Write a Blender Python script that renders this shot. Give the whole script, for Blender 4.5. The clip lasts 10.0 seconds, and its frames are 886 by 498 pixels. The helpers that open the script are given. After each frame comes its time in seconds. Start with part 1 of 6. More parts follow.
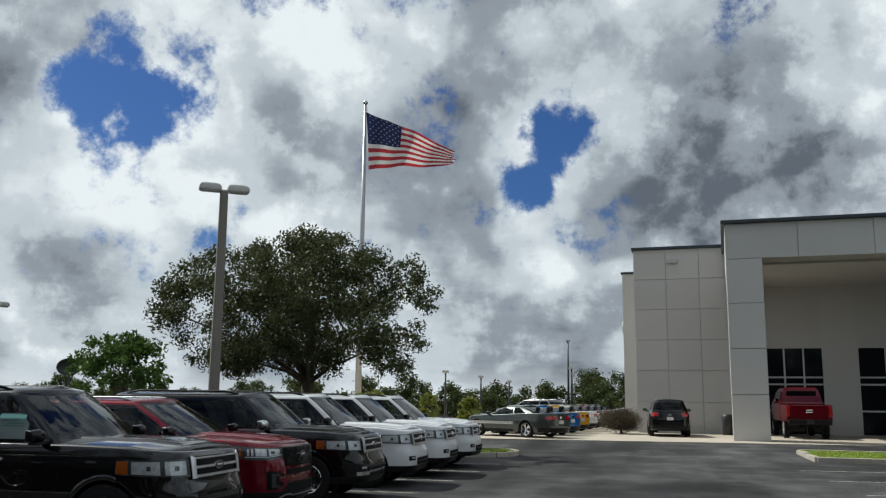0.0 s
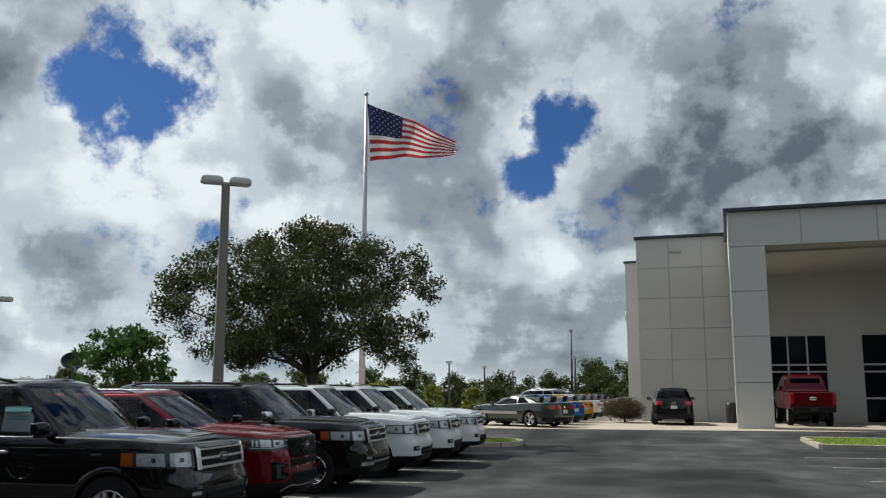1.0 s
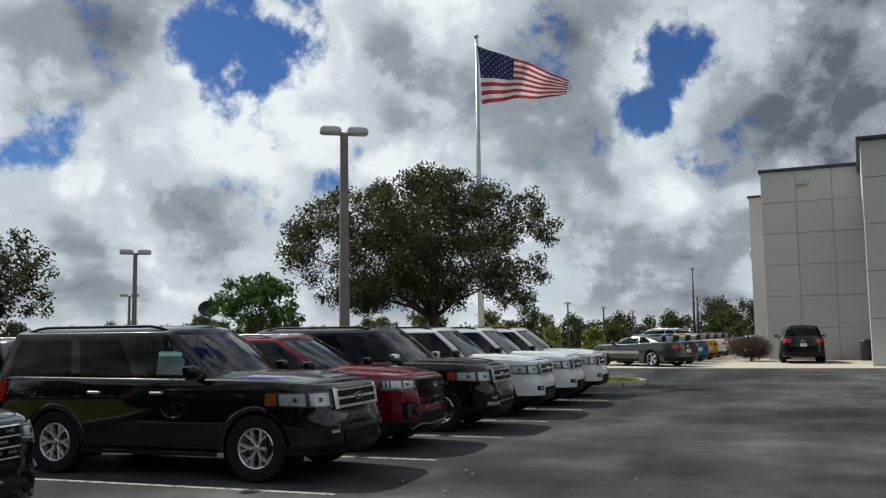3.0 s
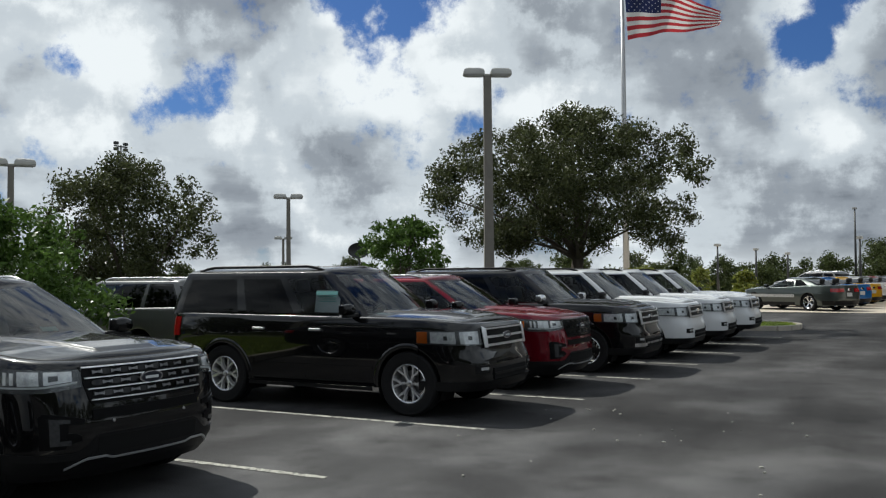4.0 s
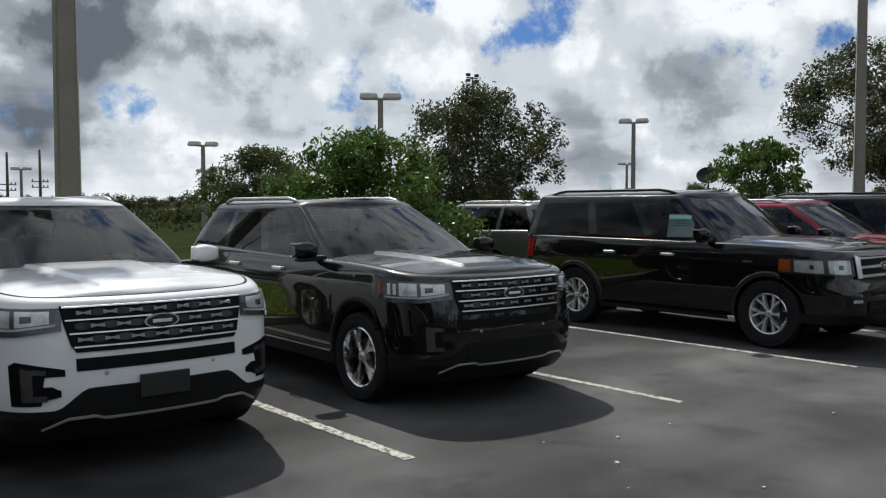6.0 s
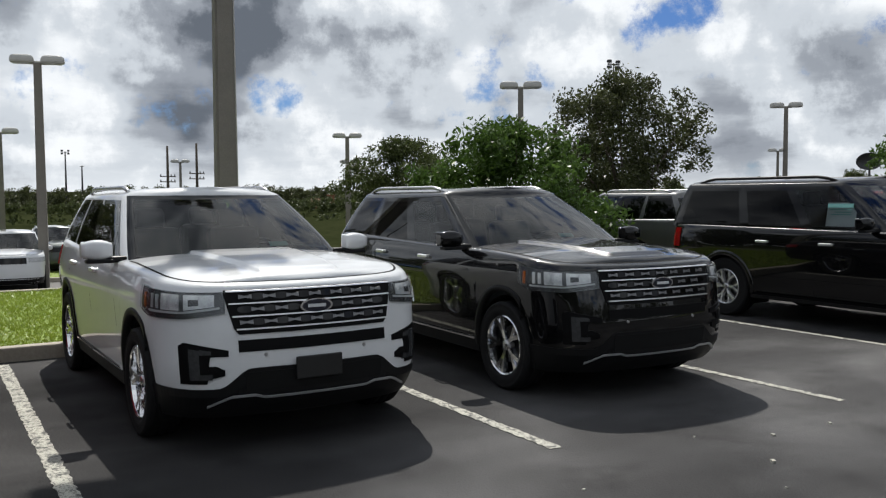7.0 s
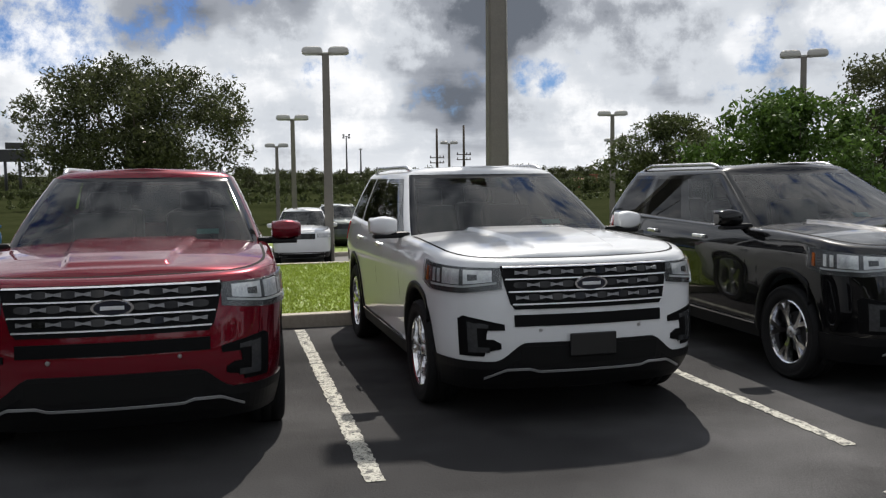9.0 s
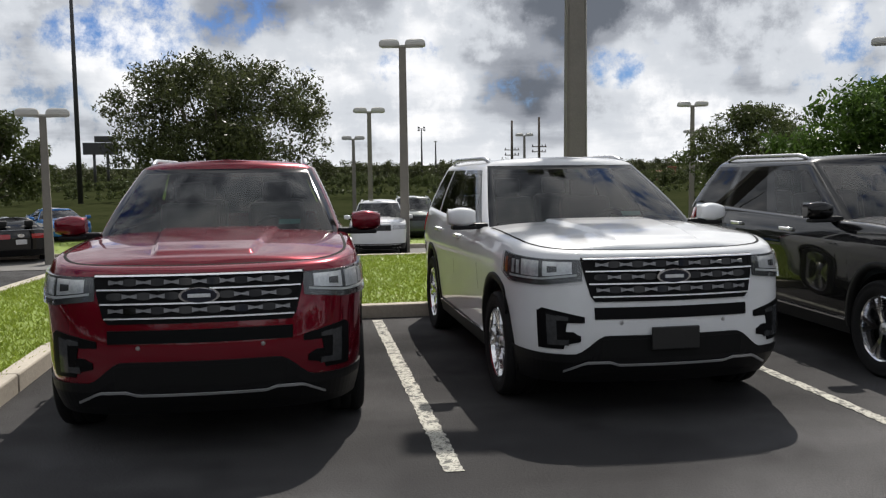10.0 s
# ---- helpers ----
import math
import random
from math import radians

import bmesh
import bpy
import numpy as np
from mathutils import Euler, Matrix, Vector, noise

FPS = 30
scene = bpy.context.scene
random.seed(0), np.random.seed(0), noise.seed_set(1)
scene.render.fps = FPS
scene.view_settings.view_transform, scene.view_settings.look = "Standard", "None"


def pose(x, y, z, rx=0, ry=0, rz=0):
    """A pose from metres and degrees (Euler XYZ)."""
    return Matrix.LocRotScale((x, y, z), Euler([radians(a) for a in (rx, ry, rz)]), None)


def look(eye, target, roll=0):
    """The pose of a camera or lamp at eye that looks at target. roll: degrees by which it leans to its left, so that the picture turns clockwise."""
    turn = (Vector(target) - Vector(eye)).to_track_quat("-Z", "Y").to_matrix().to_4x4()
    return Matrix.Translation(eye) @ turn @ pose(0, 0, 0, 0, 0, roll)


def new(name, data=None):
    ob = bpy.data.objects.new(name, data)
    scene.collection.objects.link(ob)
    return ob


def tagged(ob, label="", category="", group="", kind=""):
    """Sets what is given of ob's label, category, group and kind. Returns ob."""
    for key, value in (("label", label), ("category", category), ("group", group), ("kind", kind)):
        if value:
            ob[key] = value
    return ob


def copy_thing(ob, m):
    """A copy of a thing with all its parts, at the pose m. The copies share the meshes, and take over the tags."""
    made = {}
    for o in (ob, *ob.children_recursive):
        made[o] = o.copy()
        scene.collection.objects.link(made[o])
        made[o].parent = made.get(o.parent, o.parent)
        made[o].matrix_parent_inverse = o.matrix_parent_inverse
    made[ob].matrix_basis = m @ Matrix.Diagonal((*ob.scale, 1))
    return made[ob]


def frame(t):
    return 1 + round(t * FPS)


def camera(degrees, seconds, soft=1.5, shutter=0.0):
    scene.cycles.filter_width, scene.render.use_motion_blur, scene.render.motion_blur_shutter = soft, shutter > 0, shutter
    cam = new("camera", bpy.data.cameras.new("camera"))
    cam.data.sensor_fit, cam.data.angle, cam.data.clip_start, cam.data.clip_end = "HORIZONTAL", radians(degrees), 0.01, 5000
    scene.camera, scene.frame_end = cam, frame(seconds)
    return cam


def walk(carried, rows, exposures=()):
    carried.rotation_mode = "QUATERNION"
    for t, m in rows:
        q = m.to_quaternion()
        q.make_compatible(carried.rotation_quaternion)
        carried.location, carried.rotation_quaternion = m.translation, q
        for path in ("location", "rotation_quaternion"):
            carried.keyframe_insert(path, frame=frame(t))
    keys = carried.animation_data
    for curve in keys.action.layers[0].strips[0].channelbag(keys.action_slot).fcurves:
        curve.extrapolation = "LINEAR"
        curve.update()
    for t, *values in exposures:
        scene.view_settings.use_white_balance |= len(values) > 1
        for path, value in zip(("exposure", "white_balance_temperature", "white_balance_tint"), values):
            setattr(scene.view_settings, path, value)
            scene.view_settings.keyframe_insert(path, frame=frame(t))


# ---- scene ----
cam = camera(53.4, 10.0, soft=1.25)
PATH = [
    (0, (5.775, -9.276, 1.778), (5.386, -7.343, 2.117), 0.6),
    (0.5, (5.78, -9.269, 1.77), (5.391, -7.336, 2.1), 0.3),
    (1, (5.774, -9.262, 1.761), (5.379, -7.327, 2.08), 0.1),
    (1.5, (5.769, -9.247, 1.761), (5.359, -7.314, 2.068), 0.1),
    (2, (5.758, -9.25, 1.751), (5.32, -7.321, 2.045), -0.0),
    (2.2, (5.754, -9.27, 1.752), (5.294, -7.344, 2.037), -0.1),
    (3.3, (5.699, -9.464, 1.752), (4.961, -7.611, 1.902), -0.8),
    (3.5, (5.693, -9.487, 1.748), (4.897, -7.656, 1.872), -0.7),
    (4, (5.683, -9.513, 1.732), (4.735, -7.753, 1.797), -0.5),
    (4.5, (5.663, -9.531, 1.721), (4.57, -7.857, 1.743), -0.3),
    (5, (5.632, -9.543, 1.709), (4.375, -7.988, 1.681), -0.1),
    (5.5, (5.592, -9.554, 1.698), (4.177, -8.142, 1.626), -0.1),
    (7, (5.536, -9.631, 1.683), (3.821, -8.609, 1.563), -0.3),
    (7.5, (5.529, -9.655, 1.683), (3.736, -8.778, 1.551), -0.7),
    (8, (5.52, -9.678, 1.679), (3.665, -8.943, 1.536), -0.9),
    (8.5, (5.503, -9.692, 1.674), (3.602, -9.089, 1.522), -0.8),
    (9, (5.496, -9.714, 1.669), (3.56, -9.236, 1.508), -0.7),
    (9.5, (5.486, -9.737, 1.664), (3.526, -9.374, 1.494), -0.7),
    (10, (5.476, -9.746, 1.659), (3.509, -9.433, 1.483), -0.7),
]
walk(cam, [(t, look(eye, target, roll)) for t, eye, target, roll in PATH], [(0.0, 0.06, 6200, 4), (3.3, 0.10, 6230, 5), (5.7, 0.22, 6300, 7), (7.0, 0.26, 6350, 9), (10.0, 0.32, 6500, 11)])

# ---------------------------------------------------------------- world and sun
SUN = Vector((-0.93, 0.34, 1.15)).normalized()

world = bpy.data.worlds.new("sky")
scene.world = world
world.use_nodes = True
wt = world.node_tree
wt.nodes.clear()


def wnode(kind, **props):
    n = wt.nodes.new(kind)
    for k, v in props.items():
        if k == "operation":
            n.operation = v
        elif k == "vals":
            for i, x in v.items():
                n.inputs[i].default_value = x
    return n


def wmath(op, a, b=None, clamp=False):
    n = wt.nodes.new("ShaderNodeMath")
    n.operation, n.use_clamp = op, clamp
    for i, v in enumerate((a, b)):
        if v is None:
            continue
        if isinstance(v, (int, float)):
            n.inputs[i].default_value = v
        else:
            wt.links.new(v, n.inputs[i])
    return n.outputs[0]


def wrange(v, a, b, lo=0.0, hi=1.0):
    n = wt.nodes.new("ShaderNodeMapRange")
    n.interpolation_type = "SMOOTHSTEP"
    wt.links.new(v, n.inputs[0])
    for i, x in enumerate((a, b, lo, hi)):
        n.inputs[i + 1].default_value = x
    return n.outputs[0]


def wmix(f, a, b):
    n = wt.nodes.new("ShaderNodeMix")
    n.data_type = "RGBA"
    for i, v in ((0, f), (6, a), (7, b)):
        if isinstance(v, (tuple, float)):
            n.inputs[i].default_value = v
        else:
            wt.links.new(v, n.inputs[i])
    return n.outputs[2]


sky = wt.nodes.new("ShaderNodeTexSky")
sky.sky_type, sky.sun_disc = "NISHITA", False
sky.sun_elevation, sky.sun_rotation = radians(49), radians(286)
coord = wt.nodes.new("ShaderNodeTexCoord").outputs["Generated"]
sep = wt.nodes.new("ShaderNodeSeparateXYZ")
wt.links.new(coord, sep.inputs[0])
# flat cloud layers seen in perspective: the direction laid out on a plane overhead
den = wmath("ADD", wmath("MAXIMUM", sep.outputs[2], 0.0), 0.16)
flat = wt.nodes.new("ShaderNodeCombineXYZ")
wt.links.new(wmath("DIVIDE", sep.outputs[0], den), flat.inputs[0])
wt.links.new(wmath("DIVIDE", sep.outputs[1], den), flat.inputs[1])
wt.links.new(wmath("MULTIPLY", sep.outputs[2], 2.2), flat.inputs[2])


def wnoise(vec, scale, detail, rough, offset):
    m = wt.nodes.new("ShaderNodeMapping")
    m.inputs[1].default_value = offset
    wt.links.new(vec, m.inputs[0])
    n = wt.nodes.new("ShaderNodeTexNoise")
    n.inputs["Scale"].default_value, n.inputs["Detail"].default_value, n.inputs["Roughness"].default_value = scale, detail, rough
    wt.links.new(m.outputs[0], n.inputs["Vector"])
    return n.outputs[0]


cover = wnoise(flat.outputs[0], 0.62, 9, 0.62, (3.1, 0.4, 0))
puff = wnoise(coord, 7.5, 9, 0.62, (0.3, 1.7, 0))
shade = wnoise(flat.outputs[0], 0.9, 6, 0.55, (7.3, 2.2, 1))
fine = wnoise(coord, 20.0, 8, 0.7, (1.0, 0.2, 5))


def spots(rows):
    """Soft round regions of the sky: azimuth, elevation and radius in degrees, strength."""
    total = 0.0
    for az, el, deg, power in rows:
        n = wt.nodes.new("ShaderNodeVectorMath")
        n.operation = "DOT_PRODUCT"
        wt.links.new(coord, n.inputs[0])
        n.inputs[1].default_value = (math.cos(radians(el)) * math.cos(radians(az)), math.cos(radians(el)) * math.sin(radians(az)), math.sin(radians(el)))
        total = wmath("ADD", wrange(n.outputs["Value"], math.cos(radians(deg * 1.7)), math.cos(radians(deg * 0.35)), 0.0, power), total)
    return total


# azimuth, elevation, radius in degrees, strength
# rows above 30 degrees or past azimuth 200 are unseen, added for car reflections
GAPS = [(125.1, 18.2, 1.6, 0.22), (122.2, 17.9, 2.3, 0.24), (119.5, 17.3, 2, 0.24), (93.5, 17.8, 2.0, 0.24), (95.5, 15.8, 2.3, 0.25), (95.9, 13.6, 1.2, 0.15), (115.5, 11.3, 1.6, 0.14), (122.8, 21.9, 1.2, 0.12),
        (132.8, 11.7, 1.7, 0.2), (136.2, 10.8, 1.4, 0.18), (141.2, 13.3, 1.1, 0.15), (146.9, 7.8, 1.4, 0.2), (142.5, 7.9, 1, 0.14), (159.9, 6.6, 1.4, 0.2), (189.2, 8.7, 2.4, 0.24), (193.4, 8, 1.4, 0.18), (150, 45, 5, 0.1), (240, 55, 20, 0.16), (60, 60, 16, 0.15), (112, 20, 3, -0.2), (82, 14, 5, -0.3), (185, 62, 14, -0.3)]
DARKS = [(84.2, 14.6, 7.5, 0.5), (77.3, 17.7, 5, 0.25), (101.1, 17.5, 4.5, 0.32), (111.0, 17, 2.4, 0.25), (124.7, 8.3, 3, 0.35), (95.7, 2.8, 3.5, 0.6), (100.8, 10.2, 3, 0.35), (131.2, 15.2, 4, 0.4), (131.1, 4.7, 2.2, 0.5), (123.6, 7.4, 2.2, 0.35),
         (152.9, 7.4, 3.6, 0.5), (160.4, 10.6, 3, 0.35), (164.1, 8.2, 4.6, 0.65), (177.6, 10.4, 3, 0.35), (183.2, 9.2, 2.5, 0.3), (165, 62, 5, 0.6), (200, 55, 6, 0.5), (98, 33, 7, 0.4), (250, 25, 22, 0.4)]
BRIGHTS = [(115, 22.1, 5.5, 0.9), (123.6, 15.2, 3.5, 0.45), (107, 24.1, 4.5, 0.7), (95.2, 11.2, 2.2, 0.5), (94.6, 5.7, 2.4, 0.45), (100.8, 5.4, 3, 0.35), (121.7, 11.3, 3, 0.4), (89.4, 18.5, 2.5, 0.4), (125.1, 13.1, 3, 0.35), (139, 14.3, 2.6, 0.35),
           (122.1, 9.9, 2.4, 0.35), (150.5, 10.3, 3, 0.3), (151.2, 5.4, 3, 0.35), (157.4, 5.7, 3, 0.4), (172, 5.8, 3, 0.3), (176.2, 6.9, 3.6, 0.45), (191.2, 6.5, 2.2, 0.35), (169.6, 3, 3, 0.35), (188, 64, 10, 0.9), (140, 56, 8, 0.9), (116, 42, 6, 0.6)]
gaps, darks, brights = spots(GAPS), spots(DARKS), spots(BRIGHTS)
warp = wt.nodes.new("ShaderNodeTexNoise")
warp.inputs["Scale"].default_value, warp.inputs["Detail"].default_value = 6.0, 5
wt.links.new(coord, warp.inputs["Vector"])
bent = wt.nodes.new("ShaderNodeVectorMath")
bent.operation = "MULTIPLY_ADD"
wt.links.new(warp.outputs["Color"], bent.inputs[0])
bent.inputs[1].default_value = (0.16, 0.16, 0.16)
wt.links.new(coord, bent.inputs[2])


def billow(scale):
    n = wt.nodes.new("ShaderNodeTexVoronoi")
    n.feature = "SMOOTH_F1"
    n.inputs["Scale"].default_value, n.inputs["Smoothness"].default_value = scale, 0.6
    wt.links.new(bent.outputs[0], n.inputs["Vector"])
    return wmath("SUBTRACT", 0.42, n.outputs["Distance"])


def centred(v, k):
    return wmath("MULTIPLY", wmath("SUBTRACT", v, 0.5), k)


def total_of(*terms):
    out = terms[0]
    for v in terms[1:]:
        out = wmath("ADD", out, v)
    return out


puffs = wmath("ADD", wmath("MULTIPLY", billow(11.0), 0.55), wmath("MULTIPLY", billow(27.0), 0.32))
body = total_of(centred(cover, 0.9), centred(puff, 1.5), centred(fine, 0.95), wmath("MULTIPLY", puffs, 0.55), 0.56)
body = wmath("SUBTRACT", body, wmath("MULTIPLY", gaps, 1.45))
mask = wrange(wmath("ADD", body, wrange(sep.outputs[2], 0.0, 0.12, 0.2, 0.07)), 0.20, 0.52)
light = total_of(centred(shade, 1.3), centred(puff, 1.75), centred(fine, 0.85), wmath("MULTIPLY", puffs, 1.25), wmath("MULTIPLY", darks, -0.72), wmath("MULTIPLY", brights, 0.5), 0.58)
light = wmath("ADD", light, wrange(body, 0.30, 0.60, 0.16, 0.0))
ramp = wt.nodes.new("ShaderNodeValToRGB")
ramp.color_ramp.interpolation = "EASE"
for i, (p, c) in enumerate(((0.0, (0.115, 0.13, 0.155)), (0.30, (0.28, 0.30, 0.335)), (0.62, (0.54, 0.57, 0.605)), (1.0, (0.82, 0.83, 0.84)))):
    e = ramp.color_ramp.elements[i] if i < 2 else ramp.color_ramp.elements.new(p)
    e.position, e.color = p, (*c, 1)
wt.links.new(wmath("ADD", wmath("MULTIPLY", light, 0.92), 0.075, True), ramp.inputs[0])
gain = wt.nodes.new("ShaderNodeMix")
gain.data_type, gain.blend_type = "RGBA", "MULTIPLY"
gain.inputs[0].default_value = 1.0
wt.links.new(sky.outputs[0], gain.inputs[6])
gain.inputs[7].default_value = (0.021, 0.034, 0.060, 1)
colour = wmix(mask, gain.outputs[2], ramp.outputs[0])
haze = wrange(sep.outputs[2], 0.0, 0.045, 0.65, 0.0)
colour = wmix(haze, colour, (0.74, 0.76, 0.78, 1.0))
back = wt.nodes.new("ShaderNodeBackground")
wt.links.new(colour, back.inputs[0])
back.inputs[1].default_value = 1.0
wt.links.new(back.outputs[0], wt.nodes.new("ShaderNodeOutputWorld").inputs[0])

sun_data = bpy.data.lights.new("sun", "SUN")
sun_data.energy, sun_data.angle, sun_data.color = 4.2, radians(0.6), (1.0, 0.95, 0.87)
sun = new("sun", sun_data)
sun.matrix_world = look(SUN * 60, (0, 0, 0))


# ---------------------------------------------------------------- materials
def material(name, base, rough=0.6, metal=0.0, vary=0.15, scale=6.0, fine_scale=60.0, bump=0.0, coat=0.0, spec=0.5, second=None, per_object=0.0, island=0.0, stain=0.0):
    """A surface with colour varied at two scales, a little relief and, where given, a second tone."""
    m = bpy.data.materials.new(name)
    m.use_nodes = True
    t = m.node_tree
    p = t.nodes["Principled BSDF"]
    L = t.links.new
    co = t.nodes.new("ShaderNodeTexCoord").outputs["Object"]
    geo = t.nodes.new("ShaderNodeNewGeometry")
    big, small = t.nodes.new("ShaderNodeTexNoise"), t.nodes.new("ShaderNodeTexNoise")
    for n, s, d in ((big, scale, 5), (small, fine_scale, 6)):
        n.inputs["Scale"].default_value, n.inputs["Detail"].default_value, n.inputs["Roughness"].default_value = s, d, 0.62
        L(geo.outputs["Position"] if scale < 3 else co, n.inputs["Vector"])
    mix = t.nodes.new("ShaderNodeMix")
    mix.data_type = "RGBA"
    mix.inputs[6].default_value = (*[c * (1 - vary) for c in base], 1)
    mix.inputs[7].default_value = (*(second or [min(1, c * (1 + vary)) for c in base]), 1)
    rng = t.nodes.new("ShaderNodeMapRange")
    rng.inputs[1].default_value, rng.inputs[2].default_value = 0.3, 0.7
    add = t.nodes.new("ShaderNodeMath")
    add.operation = "MULTIPLY_ADD"
    L(small.outputs[0], add.inputs[0])
    add.inputs[1].default_value = 0.45
    half = t.nodes.new("ShaderNodeMath")
    half.operation = "MULTIPLY"
    L(big.outputs[0], half.inputs[0])
    half.inputs[1].default_value = 0.55
    L(half.outputs[0], add.inputs[2])
    L(add.outputs[0], rng.inputs[0])
    L(rng.outputs[0], mix.inputs[0])
    out = mix.outputs[2]
    if per_object or island:
        hsv = t.nodes.new("ShaderNodeHueSaturation")
        k = t.nodes.new("ShaderNodeMapRange")
        amount = per_object or island
        k.inputs[3].default_value, k.inputs[4].default_value = 1 - amount, 1 + amount
        L(t.nodes.new("ShaderNodeObjectInfo").outputs["Random"] if per_object else geo.outputs["Random Per Island"], k.inputs[0])
        L(k.outputs[0], hsv.inputs["Value"])
        L(out, hsv.inputs["Color"])
        out = hsv.outputs[0]
    L(out, p.inputs["Base Color"])
    p.inputs["Metallic"].default_value = metal
    p.inputs["Specular IOR Level"].default_value = spec
    rr = t.nodes.new("ShaderNodeMapRange")
    rr.inputs[3].default_value, rr.inputs[4].default_value = max(0.02, rough * 0.85), min(1, rough * 1.15)
    L(big.outputs[0], rr.inputs[0])
    L(rr.outputs[0], p.inputs["Roughness"])
    if coat:
        p.inputs["Coat Weight"].default_value, p.inputs["Coat Roughness"].default_value = coat, 0.03
    if bump:
        b = t.nodes.new("ShaderNodeBump")
        b.inputs["Strength"].default_value, b.inputs["Distance"].default_value = bump, 0.01
        L(small.outputs[0], b.inputs["Height"])
        L(b.outputs[0], p.inputs["Normal"])
    return m


M = {}
def asphalt():
    """Old asphalt: grey aggregate, broad faded and oily patches, drawn-out tyre streaks and hair cracks."""
    m = material("asphalt", (0.050, 0.050, 0.052), 0.88, vary=0.3, scale=0.35, fine_scale=55, bump=0.7, second=(0.077, 0.075, 0.074), spec=0.05)
    t = m.node_tree
    p = t.nodes["Principled BSDF"]
    src = p.inputs["Base Color"].links[0].from_socket
    pos = t.nodes.new("ShaderNodeNewGeometry").outputs["Position"]
    for scale, size, detail, lo, hi, dark, bright in (((1, 1, 1), 0.16, 6, 0.35, 0.66, 0.66, 1.42), ((1.0, 0.16, 1), 0.9, 5, 0.36, 0.66, 0.80, 1.24), ((1, 1, 1), 1.7, 4, 0.58, 0.72, 1.0, 0.72), ((1, 1, 1), 0.6, 7, 0.46, 0.64, 0.84, 1.36), ((1, 1, 1), 150, 3, 0.38, 0.66, 0.55, 1.6)):
        mp = t.nodes.new("ShaderNodeMapping")
        mp.inputs[3].default_value = scale
        t.links.new(pos, mp.inputs[0])
        n = t.nodes.new("ShaderNodeTexNoise")
        n.inputs["Scale"].default_value, n.inputs["Detail"].default_value = size, detail
        t.links.new(mp.outputs[0], n.inputs["Vector"])
        r = t.nodes.new("ShaderNodeMapRange")
        for i, v in enumerate((lo, hi, dark, bright)):
            r.inputs[i + 1].default_value = v
        t.links.new(n.outputs[0], r.inputs[0])
        x = t.nodes.new("ShaderNodeVectorMath")
        x.operation = "SCALE"
        t.links.new(src, x.inputs[0])
        t.links.new(r.outputs[0], x.inputs["Scale"])
        src = x.outputs[0]
    t.links.new(src, p.inputs["Base Color"])
    return m


def worn_line():
    """Old road paint, cracked across and rubbed through to the asphalt in flakes."""
    m = material("line", (0.40, 0.39, 0.335), 0.85, vary=0.18, scale=2.0, fine_scale=40, bump=0.4, second=(0.56, 0.545, 0.47))
    t = m.node_tree
    p = t.nodes["Principled BSDF"]
    src = p.inputs["Base Color"].links[0].from_socket
    pos = t.nodes.new("ShaderNodeNewGeometry").outputs["Position"]
    for size, lo, hi, most, dark in ((13.0, 0.50, 0.60, 0.92, (0.06, 0.06, 0.058, 1)), (60.0, 0.50, 0.62, 0.85, (0.07, 0.07, 0.066, 1))):
        n = t.nodes.new("ShaderNodeTexNoise")
        n.inputs["Scale"].default_value, n.inputs["Detail"].default_value, n.inputs["Roughness"].default_value = size, 5, 0.65
        t.links.new(pos, n.inputs["Vector"])
        r = t.nodes.new("ShaderNodeMapRange")
        for k, v in enumerate((lo, hi, 0.0, most)):
            r.inputs[k + 1].default_value = v
        t.links.new(n.outputs[0], r.inputs[0])
        x = t.nodes.new("ShaderNodeMix")
        x.data_type = "RGBA"
        t.links.new(r.outputs[0], x.inputs[0])
        t.links.new(src, x.inputs[6])
        x.inputs[7].default_value = dark
        src = x.outputs[2]
    t.links.new(src, p.inputs["Base Color"])
    return m


M["asphalt"] = asphalt()
M["road"] = material("road", (0.125, 0.12, 0.112), 0.88, vary=0.12, scale=0.3, fine_scale=9, bump=0.2)
M["plaza"] = material("plaza", (0.44, 0.385, 0.31), 0.85, vary=0.12, scale=0.5, fine_scale=7)
M["grass"] = material("grass", (0.20, 0.27, 0.035), 0.9, vary=0.3, scale=0.8, fine_scale=40, bump=0.6, second=(0.21, 0.29, 0.05))
M["blade"] = material("blade", (0.17, 0.26, 0.035), 0.7, vary=0.25, scale=2.0, fine_scale=10, island=0.25, second=(0.30, 0.38, 0.07))
M["field"] = material("field", (0.022, 0.030, 0.011), 0.95, vary=0.35, scale=0.06, fine_scale=1.2, second=(0.038, 0.042, 0.019), spec=0.0)
M["kerb"] = material("kerb", (0.40, 0.36, 0.30), 0.9, vary=0.2, scale=2.5, fine_scale=30, bump=0.4, per_object=0.07)
M["line"] = worn_line()
M["stucco"] = material("stucco", (0.53, 0.515, 0.49), 0.9, vary=0.05, scale=0.4, fine_scale=30, bump=0.1, per_object=0.03)
M["joint"] = material("joint", (0.44, 0.43, 0.41), 0.9)
M["coping"] = material("coping", (0.035, 0.045, 0.055), 0.5)
M["concrete"] = material("concrete", (0.20, 0.185, 0.16), 0.9, vary=0.18, scale=4.0, fine_scale=50, bump=0.3)
M["lamp_metal"] = material("lamp_metal", (0.46, 0.45, 0.42), 0.55, vary=0.1)
M["lamp_glass"] = material("lamp_glass", (0.55, 0.55, 0.55), 0.25, vary=0.05)
M["dark_metal"] = material("dark_metal", (0.05, 0.05, 0.05), 0.5, metal=0.4)
M["steel"] = material("steel", (0.42, 0.42, 0.42), 0.4, metal=0.8)
